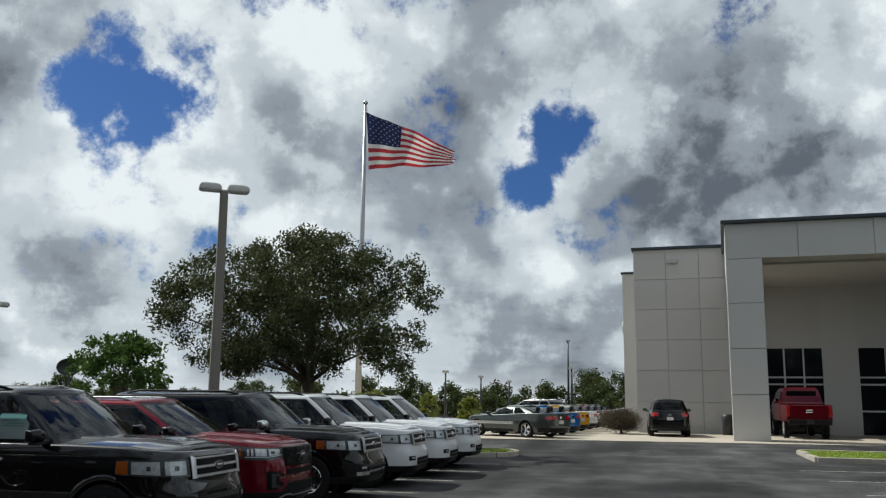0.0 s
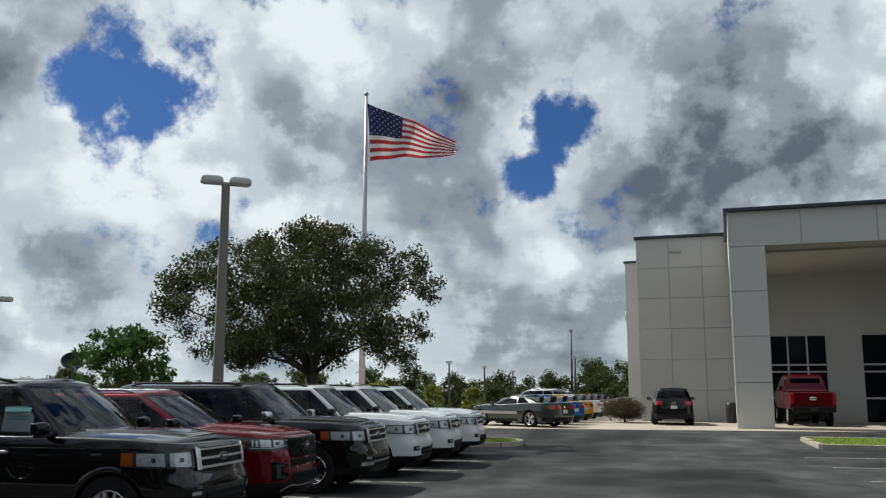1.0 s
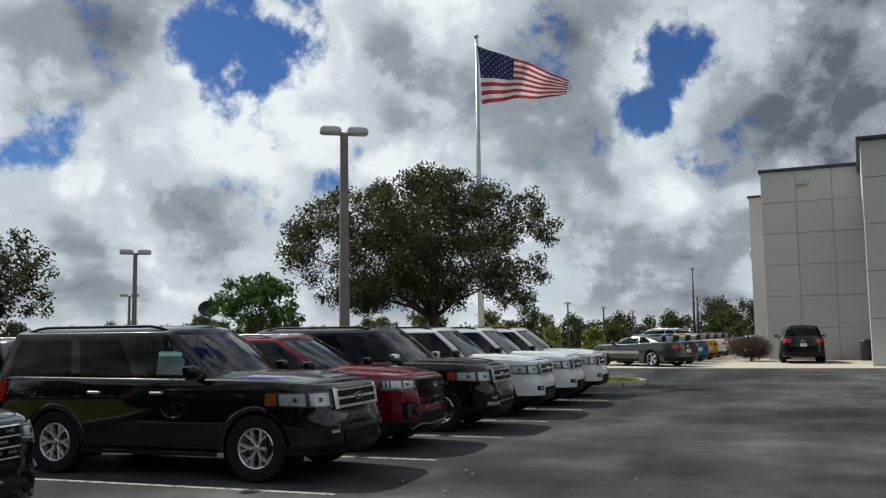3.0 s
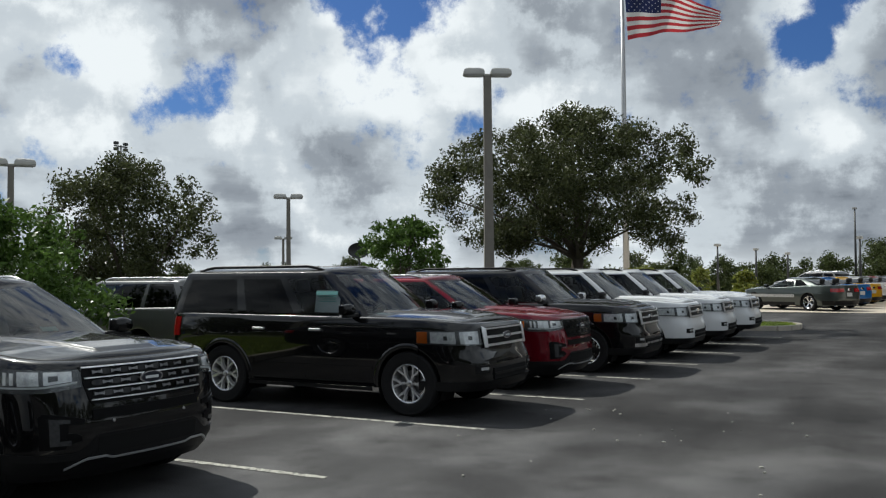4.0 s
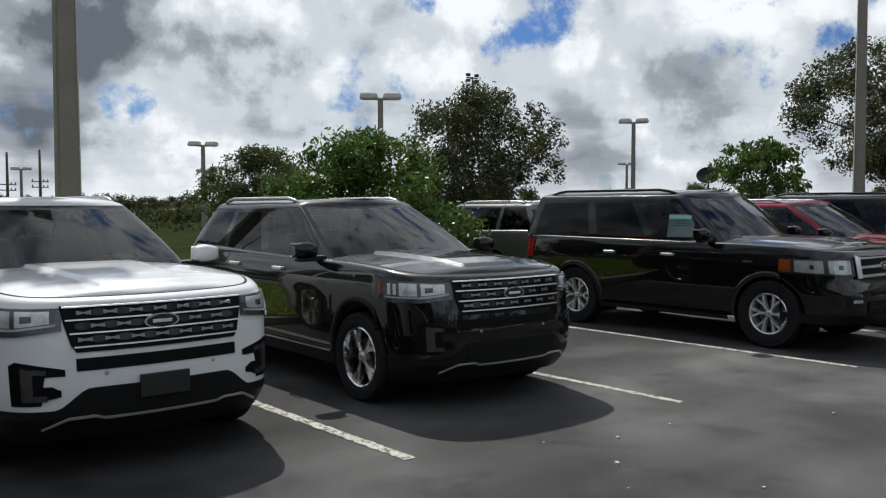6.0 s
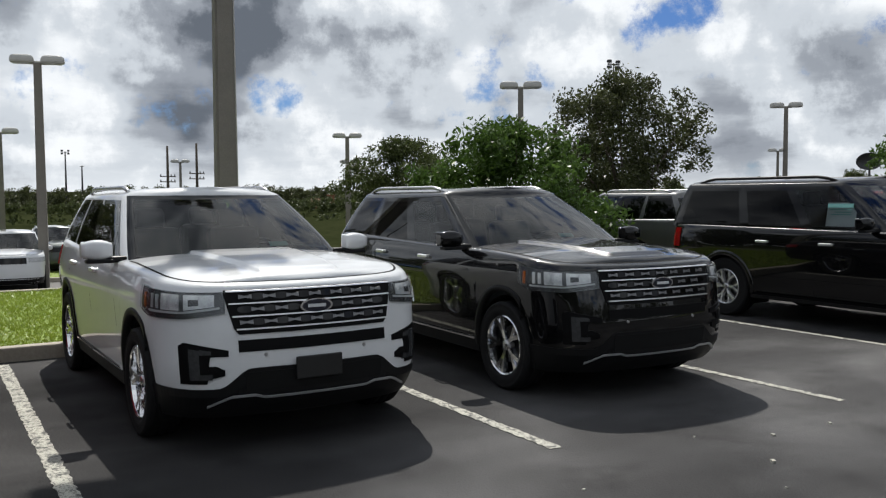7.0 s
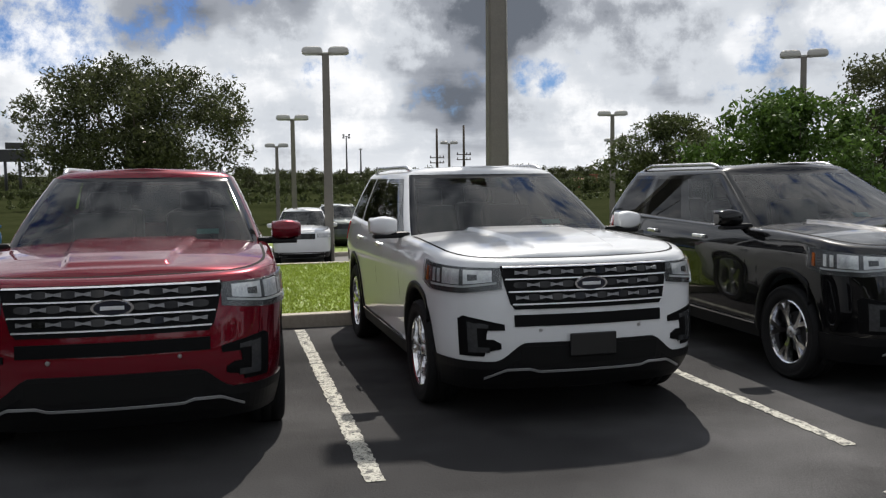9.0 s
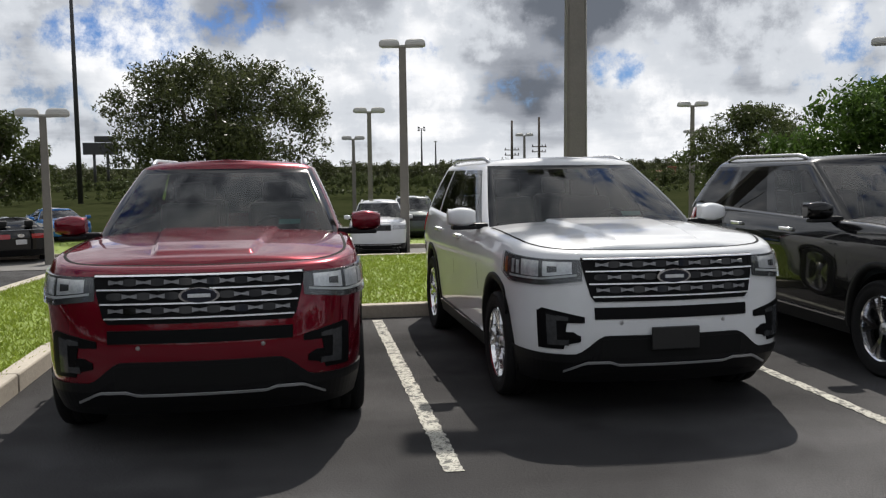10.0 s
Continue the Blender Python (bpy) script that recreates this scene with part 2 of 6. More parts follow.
M["bark"] = material("bark", (0.085, 0.068, 0.052), 0.95, vary=0.3, scale=5, fine_scale=25, bump=0.8)


def leaf_material(name, base, second, vary=0.3):
    m = material(name, base, 0.38, vary=0.25, scale=0.9, fine_scale=6, island=vary, second=second, spec=0.35)
    t = m.node_tree
    p = t.nodes["Principled BSDF"]
    tr = t.nodes.new("ShaderNodeBsdfTranslucent")
    t.links.new(p.inputs["Base Color"].links[0].from_socket, tr.inputs[0])
    mx = t.nodes.new("ShaderNodeMixShader")
    mx.inputs[0].default_value = 0.3
    t.links.new(p.outputs[0], mx.inputs[1])
    t.links.new(tr.outputs[0], mx.inputs[2])
    t.links.new(mx.outputs[0], t.nodes["Material Output"].inputs[0])
    return m


M["blade"] = leaf_material("blade", (0.22, 0.30, 0.035), (0.30, 0.37, 0.06), 0.14)
M["oak_leaf"] = leaf_material("oak_leaf", (0.044, 0.054, 0.020), (0.092, 0.104, 0.044), 0.4)
M["hedge_leaf"] = leaf_material("hedge_leaf", (0.060, 0.045, 0.026), (0.095, 0.072, 0.04))
M["bush_leaf"] = leaf_material("bush_leaf", (0.052, 0.098, 0.020), (0.095, 0.16, 0.036))
M["palm_leaf"] = leaf_material("palm_leaf", (0.16, 0.19, 0.03), (0.24, 0.26, 0.05))
M["pale_leaf"] = leaf_material("pale_leaf", (0.055, 0.075, 0.024), (0.095, 0.115, 0.04))


for leaf in ("blade", "oak_leaf", "pale_leaf", "bush_leaf"):
    M[leaf].node_tree.nodes["Principled BSDF"].inputs["Specular IOR Level"].default_value = 0.12


# ---------------------------------------------------------------- mesh helpers
def mesh_of(name, bm, mat, smooth=False):
    me = bpy.data.meshes.new(name)
    bm.to_mesh(me)
    bm.free()
    for x in (mat if isinstance(mat, (list, tuple)) else [mat]):
        me.materials.append(x)
    if smooth:
        for f in me.polygons:
            f.use_smooth = True
    return me


def part(name, bm, mat, parent=None, label="", smooth=False):
    ob = new(name, mesh_of(name, bm, mat, smooth))
    ob.parent = parent
    return tagged(ob, label)


def thing(name, m, label, category, group="", kind=""):
    ob = new(name)
    ob.matrix_world = m
    ob.empty_display_size = 0.2
    return tagged(ob, label, category, group, kind)


def add_box(bm, c, s, rot=None, bevel=0.0):
    m = Matrix.Translation(c) @ (rot or Matrix()) @ Matrix.Diagonal((*s, 1))
    r = bmesh.ops.create_cube(bm, size=1, matrix=m)
    if bevel:
        es = list({e for v in r["verts"] for e in v.link_edges})
        bmesh.ops.bevel(bm, geom=es, offset=bevel, segments=2, affect="EDGES", profile=0.5)
    return bm


def box(c, s, rot=None, bevel=0.0):
    return add_box(bmesh.new(), c, s, rot, bevel)


def add_tube(bm, pts, radii, n=10, cap=True):
    """A round bar along a line of points."""
    rings = []
    for i, p in enumerate(pts):
        p = Vector(p)
        d = (Vector(pts[min(i + 1, len(pts) - 1)]) - Vector(pts[max(i - 1, 0)])).normalized()
        a = d.cross(Vector((0, 0, 1)) if abs(d.z) < 0.9 else Vector((1, 0, 0))).normalized()
        b = d.cross(a)
        r = radii[i] if isinstance(radii, (list, tuple)) else radii
        rings.append([bm.verts.new(p + (a * math.cos(k * math.tau / n) + b * math.sin(k * math.tau / n)) * r) for k in range(n)])
    for r0, r1 in zip(rings, rings[1:]):
        for k in range(n):
            bm.faces.new((r0[k], r0[(k + 1) % n], r1[(k + 1) % n], r1[k])).smooth = True
    if cap:
        bm.faces.new(rings[0][::-1])
        bm.faces.new(rings[-1])
    return bm


def tube(pts, radii, n=10):
    return add_tube(bmesh.new(), pts, radii, n)


def lathe(profile, n=32, axis="y"):
    """Turns a profile of (radius, along) round an axis."""
    bm = bmesh.new()
    rings = []
    for r, a in profile:
        ring = []
        for k in range(n):
            c, s = math.cos(k * math.tau / n) * r, math.sin(k * math.tau / n) * r
            ring.append(bm.verts.new((c, a, s) if axis == "y" else (c, s, a)))
        rings.append(ring)
    for r0, r1 in zip(rings, rings[1:]):
        for k in range(n):
            bm.faces.new((r0[k], r0[(k + 1) % n], r1[(k + 1) % n], r1[k]))
    return bm


def fast_quads(name, verts, mat):
    """One mesh from an array of separate four-cornered faces, shape (n, 4, 3)."""
    n = len(verts)
    me = bpy.data.meshes.new(name)
    me.vertices.add(n * 4)
    me.vertices.foreach_set("co", np.ascontiguousarray(verts, dtype=np.float32).ravel())
    me.loops.add(n * 4)
    me.loops.foreach_set("vertex_index", np.arange(n * 4, dtype=np.int32))
    me.polygons.add(n)
    me.polygons.foreach_set("loop_start", np.arange(0, n * 4, 4, dtype=np.int32))
    me.update(calc_edges=True)
    me.materials.append(mat)
    return me


def step(a, b, v):
    k = min(1, max(0, (v - a) / (b - a)))
    return k * k * (3 - 2 * k)


def ground_z(x, y):
    """The lot climbs a hand's width towards the showroom and falls away behind the grass strip."""
    return 0.26 * step(17, 29, y) - 1.0 * step(-10.8, -20.0, x) * (1 - step(12, 26, y))


# ---------------------------------------------------------------- ground
def sheet(name, xs, ys, mat, lift, label, category):
    bm = bmesh.new()
    vs = [[bm.verts.new((x, y, ground_z(x, y) + lift)) for y in ys] for x in xs]
    for i in range(len(xs) - 1):
        for j in range(len(ys) - 1):
            bm.faces.new((vs[i][j], vs[i + 1][j], vs[i + 1][j + 1], vs[i][j + 1]))
    return tagged(part(name, bm, mat), label, category, kind="structure")


SLOPE = [-12.5, 0, 14] + list(range(17, 30)) + [34]
sheet("ground", [-2500, -600, -120, -60, -30, -20, -18, -16, -14, -12, -10.8, 0, 30, 60, 120, 600, 2500], [-2500, -600, -120, -60, -30] + SLOPE + [60, 120, 600, 2500], M["field"], -0.05, "wide flat field of rough grass and scrub reaching the horizon", "ground")
sheet("parking_lot", [-34, -20, -18, -16, -14, -12, -10.8, 0, 10, 25, 60], [-60, -30] + SLOPE + [80], M["asphalt"], 0.0, "dark worn asphalt of the dealership car park", "asphalt")
sheet("drive_lane", [-33, -20, -18, -16, -14, -12, -10.95], [-60, -30, -12.5, 0, 10], M["road"], 0.006, "pale grey concrete lane behind the grass strip", "lane")
sheet("showroom_plaza", [-16, 0, 10, 40], [27.4, 28, 29, 30, 34, 60], M["plaza"], 0.012, "light beige paved apron in front of the showroom", "pavement")


def kerb_line(points, label):
    """A row of kerb stones along a line, each stone an object of its own under one Empty."""
    root = thing("kerb", Matrix(), label, "kerb", kind="structure")
    for a, b in zip(points, points[1:]):
        a, b = Vector((*a, 0)), Vector((*b, 0))
        n = max(1, round((b - a).length / 1.5))
        for i in range(n):
            p, q = a.lerp(b, i / n), a.lerp(b, (i + 1) / n)
            mid, d = (p + q) / 2, q - p
            s = box((0, 0, 0), (d.length - 0.008, 0.16, 0.30), None, 0.018)
            ob = part("kerb_stone", s, M["kerb"], root)
            ob.matrix_world = Matrix.Translation((mid.x, mid.y, ground_z(mid.x, mid.y))) @ Matrix.Rotation(math.atan2(d.y, d.x), 4, "Z")
    return root


def arc(cx, cy, r, a0, a1, n=7):
    return [(cx + r * math.cos(radians(a0 + (a1 - a0) * i / n)), cy + r * math.sin(radians(a0 + (a1 - a0) * i / n))) for i in range(n + 1)]


def lawn(name, outline, label, blades, seed):
    """A raised turf bed within a kerb, and its grass blades."""
    bm = bmesh.new()
    f = bm.faces.new([bm.verts.new((x, y, ground_z(x, y) + 0.12)) for x, y in outline])
    bmesh.ops.triangulate(bm, faces=[f])
    tagged(part(name, bm, M["grass"]), label, "lawn", kind="structure")
    if not blades:
        return
    rng = np.random.default_rng(seed)
    o = np.array(outline)
    lo, hi = o.min(0), o.max(0)
    pts = rng.uniform(lo, hi, (blades * 2, 2))
    inside = np.zeros(len(pts), bool)
    for (x0, y0), (x1, y1) in zip(outline, outline[1:] + outline[:1]):
        if y0 != y1:
            inside ^= ((y0 > pts[:, 1]) != (y1 > pts[:, 1])) & (pts[:, 0] < (x1 - x0) * (pts[:, 1] - y0) / (y1 - y0) + x0)
    pts = pts[inside][:blades]
    n = len(pts)
    h, w, a = rng.uniform(0.02, 0.05, n), rng.uniform(0.006, 0.013, n), rng.uniform(0, math.tau, n)
    bx = np.stack([np.cos(a) * w, np.sin(a) * w, np.zeros(n)], 1)
    base = np.concatenate([pts, np.array([[ground_z(x, y) + 0.118] for x, y in pts])], 1)
    tip = base + np.stack([rng.normal(0, 0.03, n), rng.normal(0, 0.03, n), h], 1)
    tagged(new("grass_blades", fast_quads("grass_blades", np.stack([base - bx, base + bx, tip + bx * 0.2, tip - bx * 0.2], 1), M["blade"])), "short bright green mown grass blades", "grass", kind="stuff")


def bed(name, outline, label, blades=0, seed=1):
    kerb_line(outline + outline[:1], "weathered beige concrete kerb round a grass bed")
    lawn(name, outline, label, blades, seed)


# the long strip behind the cars bends forward round the end bay
strip = [(-10.7, 1.2), (-10.7, -10.6)] + arc(-9.5, -12.4, 1.2, 180, 262, 5) + [(-5.0, -14.0), (-1.2, -13.7)] + arc(-0.6, -12.85, 0.85, 250, 440, 8) + [(-2.8, -12.02), (-4.0, -11.75), (-4.52, -11.2), (-4.6, -2.4), (-5.3, -0.9), (-5.5, 1.2)]
bed("grass_strip", strip, "bright green mown grass strip inside a kerb", 90000, 3)
bed("grass_island", [(-5.5, 18.6), (0.2, 18.9)] + arc(1.3, 20.0, 1.1, -60, 60, 5) + [(0.2, 21.2), (-5.5, 21.2)], "small grass island at the end of the car row", 9000, 4)
bed("grass_bed", [(11.6, 20.0), (25, 18.6), (25, 21.6), (11.6, 22.9)] , "grass bed by the showroom drive", 24000, 5)
bed("far_verge", [(-34, -40), (-24.5, -40), (-24.5, -14.6), (-25.6, 8), (-34, 8), ], "grass verge beyond the rear lane", 30000, 6)


# ---------------------------------------------------------------- painted bay lines
def bay_line(x0, x1, y, seed, w=0.10):
    rng = random.Random(seed)
    bm = bmesh.new()
    n = max(6, int((x1 - x0) / 0.035))
    left, right = [], []
    for i in range(n + 1):
        x = x0 + (x1 - x0) * i / n
        left.append(bm.verts.new((x, y - w / 2 + rng.uniform(-0.009, 0.009), ground_z(x, y) + 0.005)))
        right.append(bm.verts.new((x, y + w / 2 + rng.uniform(-0.009, 0.009), ground_z(x, y) + 0.005)))
    for i in range(n):
        bm.faces.new((left[i], left[i + 1], right[i + 1], right[i]))
    return tagged(part("bay_line", bm, M["line"]), "worn white painted parking bay line with ragged edges", "marking", "bay lines", "structure")


for i, (x1, y) in enumerate([(0.80, -8.95), (0.956, -6.03), (1.11, -3.216), (1.305, -0.42), (1.514, 2.357), (1.70, 5.14), (1.88, 7.92), (2.05, 10.7), (2.2, 13.5), (2.35, 16.3)]):
    bay_line(-4.3, x1, y, i, (0.115, 0.095, 0.085)[i] if i < 3 else 0.085)
for i, y in enumerate((16.7, 13.4, 10.1)):
    bay_line(10.5, 15.6, y, 40 + i)
# crumbs of leaf and gravel on the asphalt
rng = random.Random(5)
bm = bmesh.new()
for _ in range(40):
    x, y, s = rng.uniform(1.2, 4.6), rng.uniform(-7, 2.0), rng.uniform(0.008, 0.024)
    add_box(bm, (x, y, s * 0.3), (s * 1.7, s, s * 0.6), Matrix.Rotation(rng.uniform(0, 3), 4, "Z"))
tagged(part("litter", bm, M["line"]), "pale crumbs of gravel lying on the asphalt", "gravel", kind="stuff")


# ---------------------------------------------------------------- showroom
HALL = pose(10.25, 29.2, 0.26, 0, 0, -6.3)


def cast_panels(parent, x0, x1, z0, z1, y, nx, nz, face=-1, depth=0.06):
    """Wall panels with open joints on a wall that faces -y (local)."""
    w, h = (x1 - x0) / nx, (z1 - z0) / nz
    me = mesh_of("panel", box((0, 0, 0), (w - 0.022, depth, h - 0.022), None, 0.008), M["stucco"])
    for i in range(nx):
        for j in range(nz):
            ob = new("panel", me)
            ob.parent = parent
            ob.location = (x0 + w * (i + 0.5), y, z0 + h * (j + 0.5))


def side_panels(parent, x, y0, y1, z0, z1, ny, nz):
    w, h = (y1 - y0) / ny, (z1 - z0) / nz
    me = mesh_of("panel", box((0, 0, 0), (0.06, w - 0.022, h - 0.022), None, 0.008), M["stucco"])
    for i in range(ny):
        for j in range(nz):
            ob = new("panel", me)
            ob.parent = parent
            ob.location = (x, y0 + w * (i + 0.5), z0 + h * (j + 0.5))


hall = thing("showroom", HALL, "large pale grey panelled car showroom with a deep portal", "building")
T = 9.05
core = part("portal_pier", box((0.73, 0.95, 3.77), (1.34, 1.78, 7.54)), M["joint"], hall)
cast_panels(hall, 0.0, 1.46, 0.0, 7.54, 0.03, 1, 4)
side_panels(hall, 0.03, 0.06, 1.9, 0.0, 7.54, 1, 4)
side_panels(hall, 1.43, 0.06, 1.9, 0.0, 7.54, 1, 4)
part("portal_beam", box((13.0, 0.95, 8.29), (25.9, 1.78, 1.46)), M["joint"], hall)
cast_panels(hall, 0.0, 26.0, 7.54, T, 0.03, 9, 1)
side_panels(hall, 0.03, 0.06, 1.9, 7.54, T, 1, 1)
part("portal_roof", box((13.0, 5.7, 8.2), (25.8, 7.8, 1.3)), M["stucco"], hall)
part("portal_side", box((0.45, 5.5, 8.2), (0.9, 7.2, 1.65)), M["stucco"], hall)
part("coping", box((13.0, 4.6, T + 0.07), (26.3, 9.6, 0.14), None, 0.02), M["coping"], hall, "dark metal coping")
part("soffit", box((13.0, 5.5, 7.50), (25.6, 7.9, 0.08)), M["stucco"], hall)
# recessed rear wall with its dark glazing
wall_y = 9.6
xs = [(-0.1, 1.75), (4.5, 6.1), (12.4, 26.0)]
for a, b in xs:
    part("recess_wall", box(((a + b) / 2, wall_y, 3.82), (b - a, 0.3, 7.64)), M["stucco"], hall)
part("recess_wall", box((3.125, wall_y, 5.995), (2.75, 0.3, 3.29)), M["stucco"], hall)
part("recess_wall", box((9.25, wall_y, 5.995), (6.3, 0.3, 3.29)), M["stucco"], hall)
gl = material("tinted_glass", (0.006, 0.009, 0.013), 0.05, vary=0.1, spec=0.3)
M["tinted_glass"] = gl
M["frame_white"] = material("frame_white", (0.55, 0.55, 0.55), 0.45)


def glazing(parent, x0, x1, z0, z1, y, nx, rails):
    win = part("window", box(((x0 + x1) / 2, y + 0.06, (z0 + z1) / 2), (x1 - x0, 0.03, z1 - z0)), M["joint"], parent)
    w = (x1 - x0) / nx
    for i in range(nx):
        for za, zb in zip(rails, rails[1:]):
            part("pane", box((x0 + w * (i + 0.5), y + 0.02, (za + zb) / 2), (w - 0.09, 0.02, zb - za - 0.09)), gl, win)
    for i in range(nx + 1):
        part("mullion", box((x0 + w * i, y, (z0 + z1) / 2), (0.08, 0.09, z1 - z0), None, 0.008), M["frame_white"], win)
    for z in rails:
        part("transom", box(((x0 + x1) / 2, y - 0.004, z), (x1 - x0, 0.075, 0.08), None, 0.008), M["frame_white"], win)


glazing(hall, 1.75, 4.5, 0.0, 4.35, wall_y - 0.1, 3, [0.0, 1.2, 2.5, 2.85, 4.35])
glazing(hall, 6.1, 12.4, 0.0, 4.35, wall_y - 0.1, 5, [0.0, 1.2, 2.5, 2.85, 4.35])
# the block beside the portal
bx0, bx1, by, BT = -4.6, 0.35, 7.95, 9.40
part("side_block", box(((bx0 + bx1) / 2 + 0.03, by + 4.05, BT / 2), (bx1 - bx0 - 0.12, 8, BT)), M["joint"], hall)
cast_panels(hall, bx0, bx1, 0.0, BT, by + 0.03, 3, 6)
side_panels(hall, bx0 + 0.03, by + 0.06, by + 8, 0.0, BT, 4, 6)
part("coping", box(((bx0 + bx1) / 2, by + 4, BT + 0.07), (bx1 - bx0 + 0.16, 8.3, 0.14), None, 0.02), M["coping"], hall, "dark metal coping")
part("annex", box((bx0 - 0.35, by + 7.0, 4.3), (1.1, 8, 8.6)), M["stucco"], hall)
part("coping", box((bx0 - 0.35, by + 7.0, 8.65), (1.25, 8.2, 0.12), None, 0.02), M["coping"], hall, "dark metal coping")
wl = part("wall_light", box((-2.6, by - 0.10, 8.75), (0.62, 0.2, 0.16), None, 0.04), M["lamp_metal"], hall, "white wall light fitting")
part("diffuser", box((-2.6, by - 0.12, 8.66), (0.54, 0.14, 0.02)), M["lamp_glass"], wl)
part("wall_sign", lathe([(0.0, -0.08), (0.5, -0.08), (0.62, -0.02), (0.62, 0.06)], 28), M["frame_white"], hall, "round pale sign on the side wall").matrix_local = Matrix.Translation((bx0 - 1.0, by + 4.4, 5.7)) @ Matrix.Rotation(radians(90), 4, "Z") @ Matrix.Scale(0.6, 4, (0, 0, 1))
bin_ = thing("bin", HALL @ pose(-0.2, 6.8, 0), "dark litter bin by the entrance", "bin")
part("bin_body", lathe([(0.0, 0.0), (0.24, 0.0), (0.27, 0.9), (0.22, 0.98), (0.0, 1.0)], 18, "z"), M["dark_metal"], bin_, smooth=True)


# ---------------------------------------------------------------- lamp posts and poles
def lamp_post(x, y, top, heading, group="car park lamps", width=0.26, heads=2, base_z=None, wire=False):
    g = ground_z(x, y) if base_z is None else base_z
    root = thing("street_lamp", pose(x, y, g, 0, 0, heading), "tall square concrete lamp post with two shoebox heads", "street lamp", group)
    h = top - g
    bm = bmesh.new()
    lo, hi = width / 2, width * 0.36
    a = [bm.verts.new((sx * lo, sy * lo, -0.05)) for sx, sy in ((-1, -1), (1, -1), (1, 1), (-1, 1))]
    b = [bm.verts.new((sx * hi, sy * hi, h - 0.28)) for sx, sy in ((-1, -1), (1, -1), (1, 1), (-1, 1))]
    for k in range(4):
        bm.faces.new((a[k], a[(k + 1) % 4], b[(k + 1) % 4], b[k]))
    bm.faces.new(b)
    bmesh.ops.bevel(bm, geom=[e for e in bm.edges if abs(e.verts[0].co.z - e.verts[1].co.z) > 1], offset=0.025, segments=2, affect="EDGES")
    part("post", bm, M["concrete"], root, "weathered brownish concrete post")
    part("bracket", box((0, 0, h - 0.26), (0.52, 0.09, 0.10), None, 0.015), M["lamp_metal"], root)
    for s in (-1, 1)[:heads]:
        bm = bmesh.new()
        rows = []
        for z, w, d in ((-0.13, 0.62, 0.34), (-0.10, 0.66, 0.38), (0.02, 0.64, 0.36), (0.09, 0.50, 0.26), (0.11, 0.34, 0.16)):
            rows.append([bm.verts.new((s * 0.42 + sx * w / 2, sy * d / 2, h - 0.14 + z)) for sx, sy in ((-1, -1), (1, -1), (1, 1), (-1, 1))])
        for r0, r1 in zip(rows, rows[1:]):
            for k in range(4):
                bm.faces.new((r0[k], r0[(k + 1) % 4], r1[(k + 1) % 4], r1[k]))
        bm.faces.new(rows[-1])
        bm.faces.new(rows[0][::-1])
        bmesh.ops.bevel(bm, geom=bm.edges[:], offset=0.02, segments=2, affect="EDGES")
        hd = part("lamp_head", bm, M["lamp_metal"], root, "pale grey shoebox lamp head")
        part("lens", box((s * 0.42, 0, h - 0.283), (0.5, 0.26, 0.02), None, 0.006), M["lamp_glass"], hd)
    if wire:
        part("conduit", tube([(width * 0.5, -width * 0.36, 0), (width * 0.44, -width * 0.33, h * 0.5), (width * 0.37, -width * 0.3, h - 0.4)], 0.012, 8), M["lamp_metal"], root, "thin pale cable running up the post")
    return root


lamp_post(-5.95, 15.08, 8.25, 32, width=0.32)
lamp_post(-22.8, 26.6, 6.15, 40)
lamp_post(-41.1, 49.1, 5.35, 40)
lamp_post(-20.4, 9.1, 5.8, 55)
lamp_post(-23.3, -6.42, 5.95, 80, width=0.30)
lamp_post(-36.4, -6.53, 4.72, 85)
lamp_post(-52.4, -6.36, 4.05, 85)
lamp_post(-36.3, 9.57, 5.0, 70)
lamp_post(-58.0, 19.7, 4.6, 70)
lamp_post(-67.2, 8.87, 4.8, 75)
lamp_post(-22.5, -17.3, 3.7, 100)
lamp_post(-6.34, -6.0, 8.4, 84, width=0.29, wire=True)


def light_mast(x, y, top, r=0.12, crown=True, label="slim dark mast with floodlights on top", ground=0.0):
    root = thing("light_mast", pose(x, y, ground), label, "mast", "far masts")
    part("pole", tube([(0, 0, -0.1), (0, 0, top * 0.5), (0, 0, top)], [r * 1.4, r * 1.1, r * 0.7], 10), M["dark_metal"], root)
    if crown:
        part("crossbar" if top > 9 else "lamp_head", box((0, 0, top - 0.1), (0.2, 1.3, 0.1) if top > 9 else (0.34, 0.62, 0.16), None, 0.02), M["dark_metal"] if top > 9 else M["lamp_metal"], root)
        for k in (-1, 1) if top > 9 else ():
            for z in (0.15, -0.35):
                part("floodlight", box((0, k * 0.5, top + z), (0.3, 0.36, 0.26), None, 0.04), M["dark_metal"], root)
    return root


light_mast(-54.2, 43.6, 13.3, 0.09)
light_mast(0.92, 75.6, 7.6, 0.09)
light_mast(2.56, 50.7, 4.1, 0.08)
light_mast(-5.8, 49.6, 3.8, 0.07)
light_mast(-5.0, 59.9, 3.75, 0.08)
light_mast(-2.8, 60.2, 3.4, 0.08)
light_mast(-52.9, -23.5, 17.0, 0.12, False, "very tall thin dark pole")
light_mast(-153, 11.8, 9.4, 0.14)
light_mast(-152.7, 14.3, 7.1, 0.14)


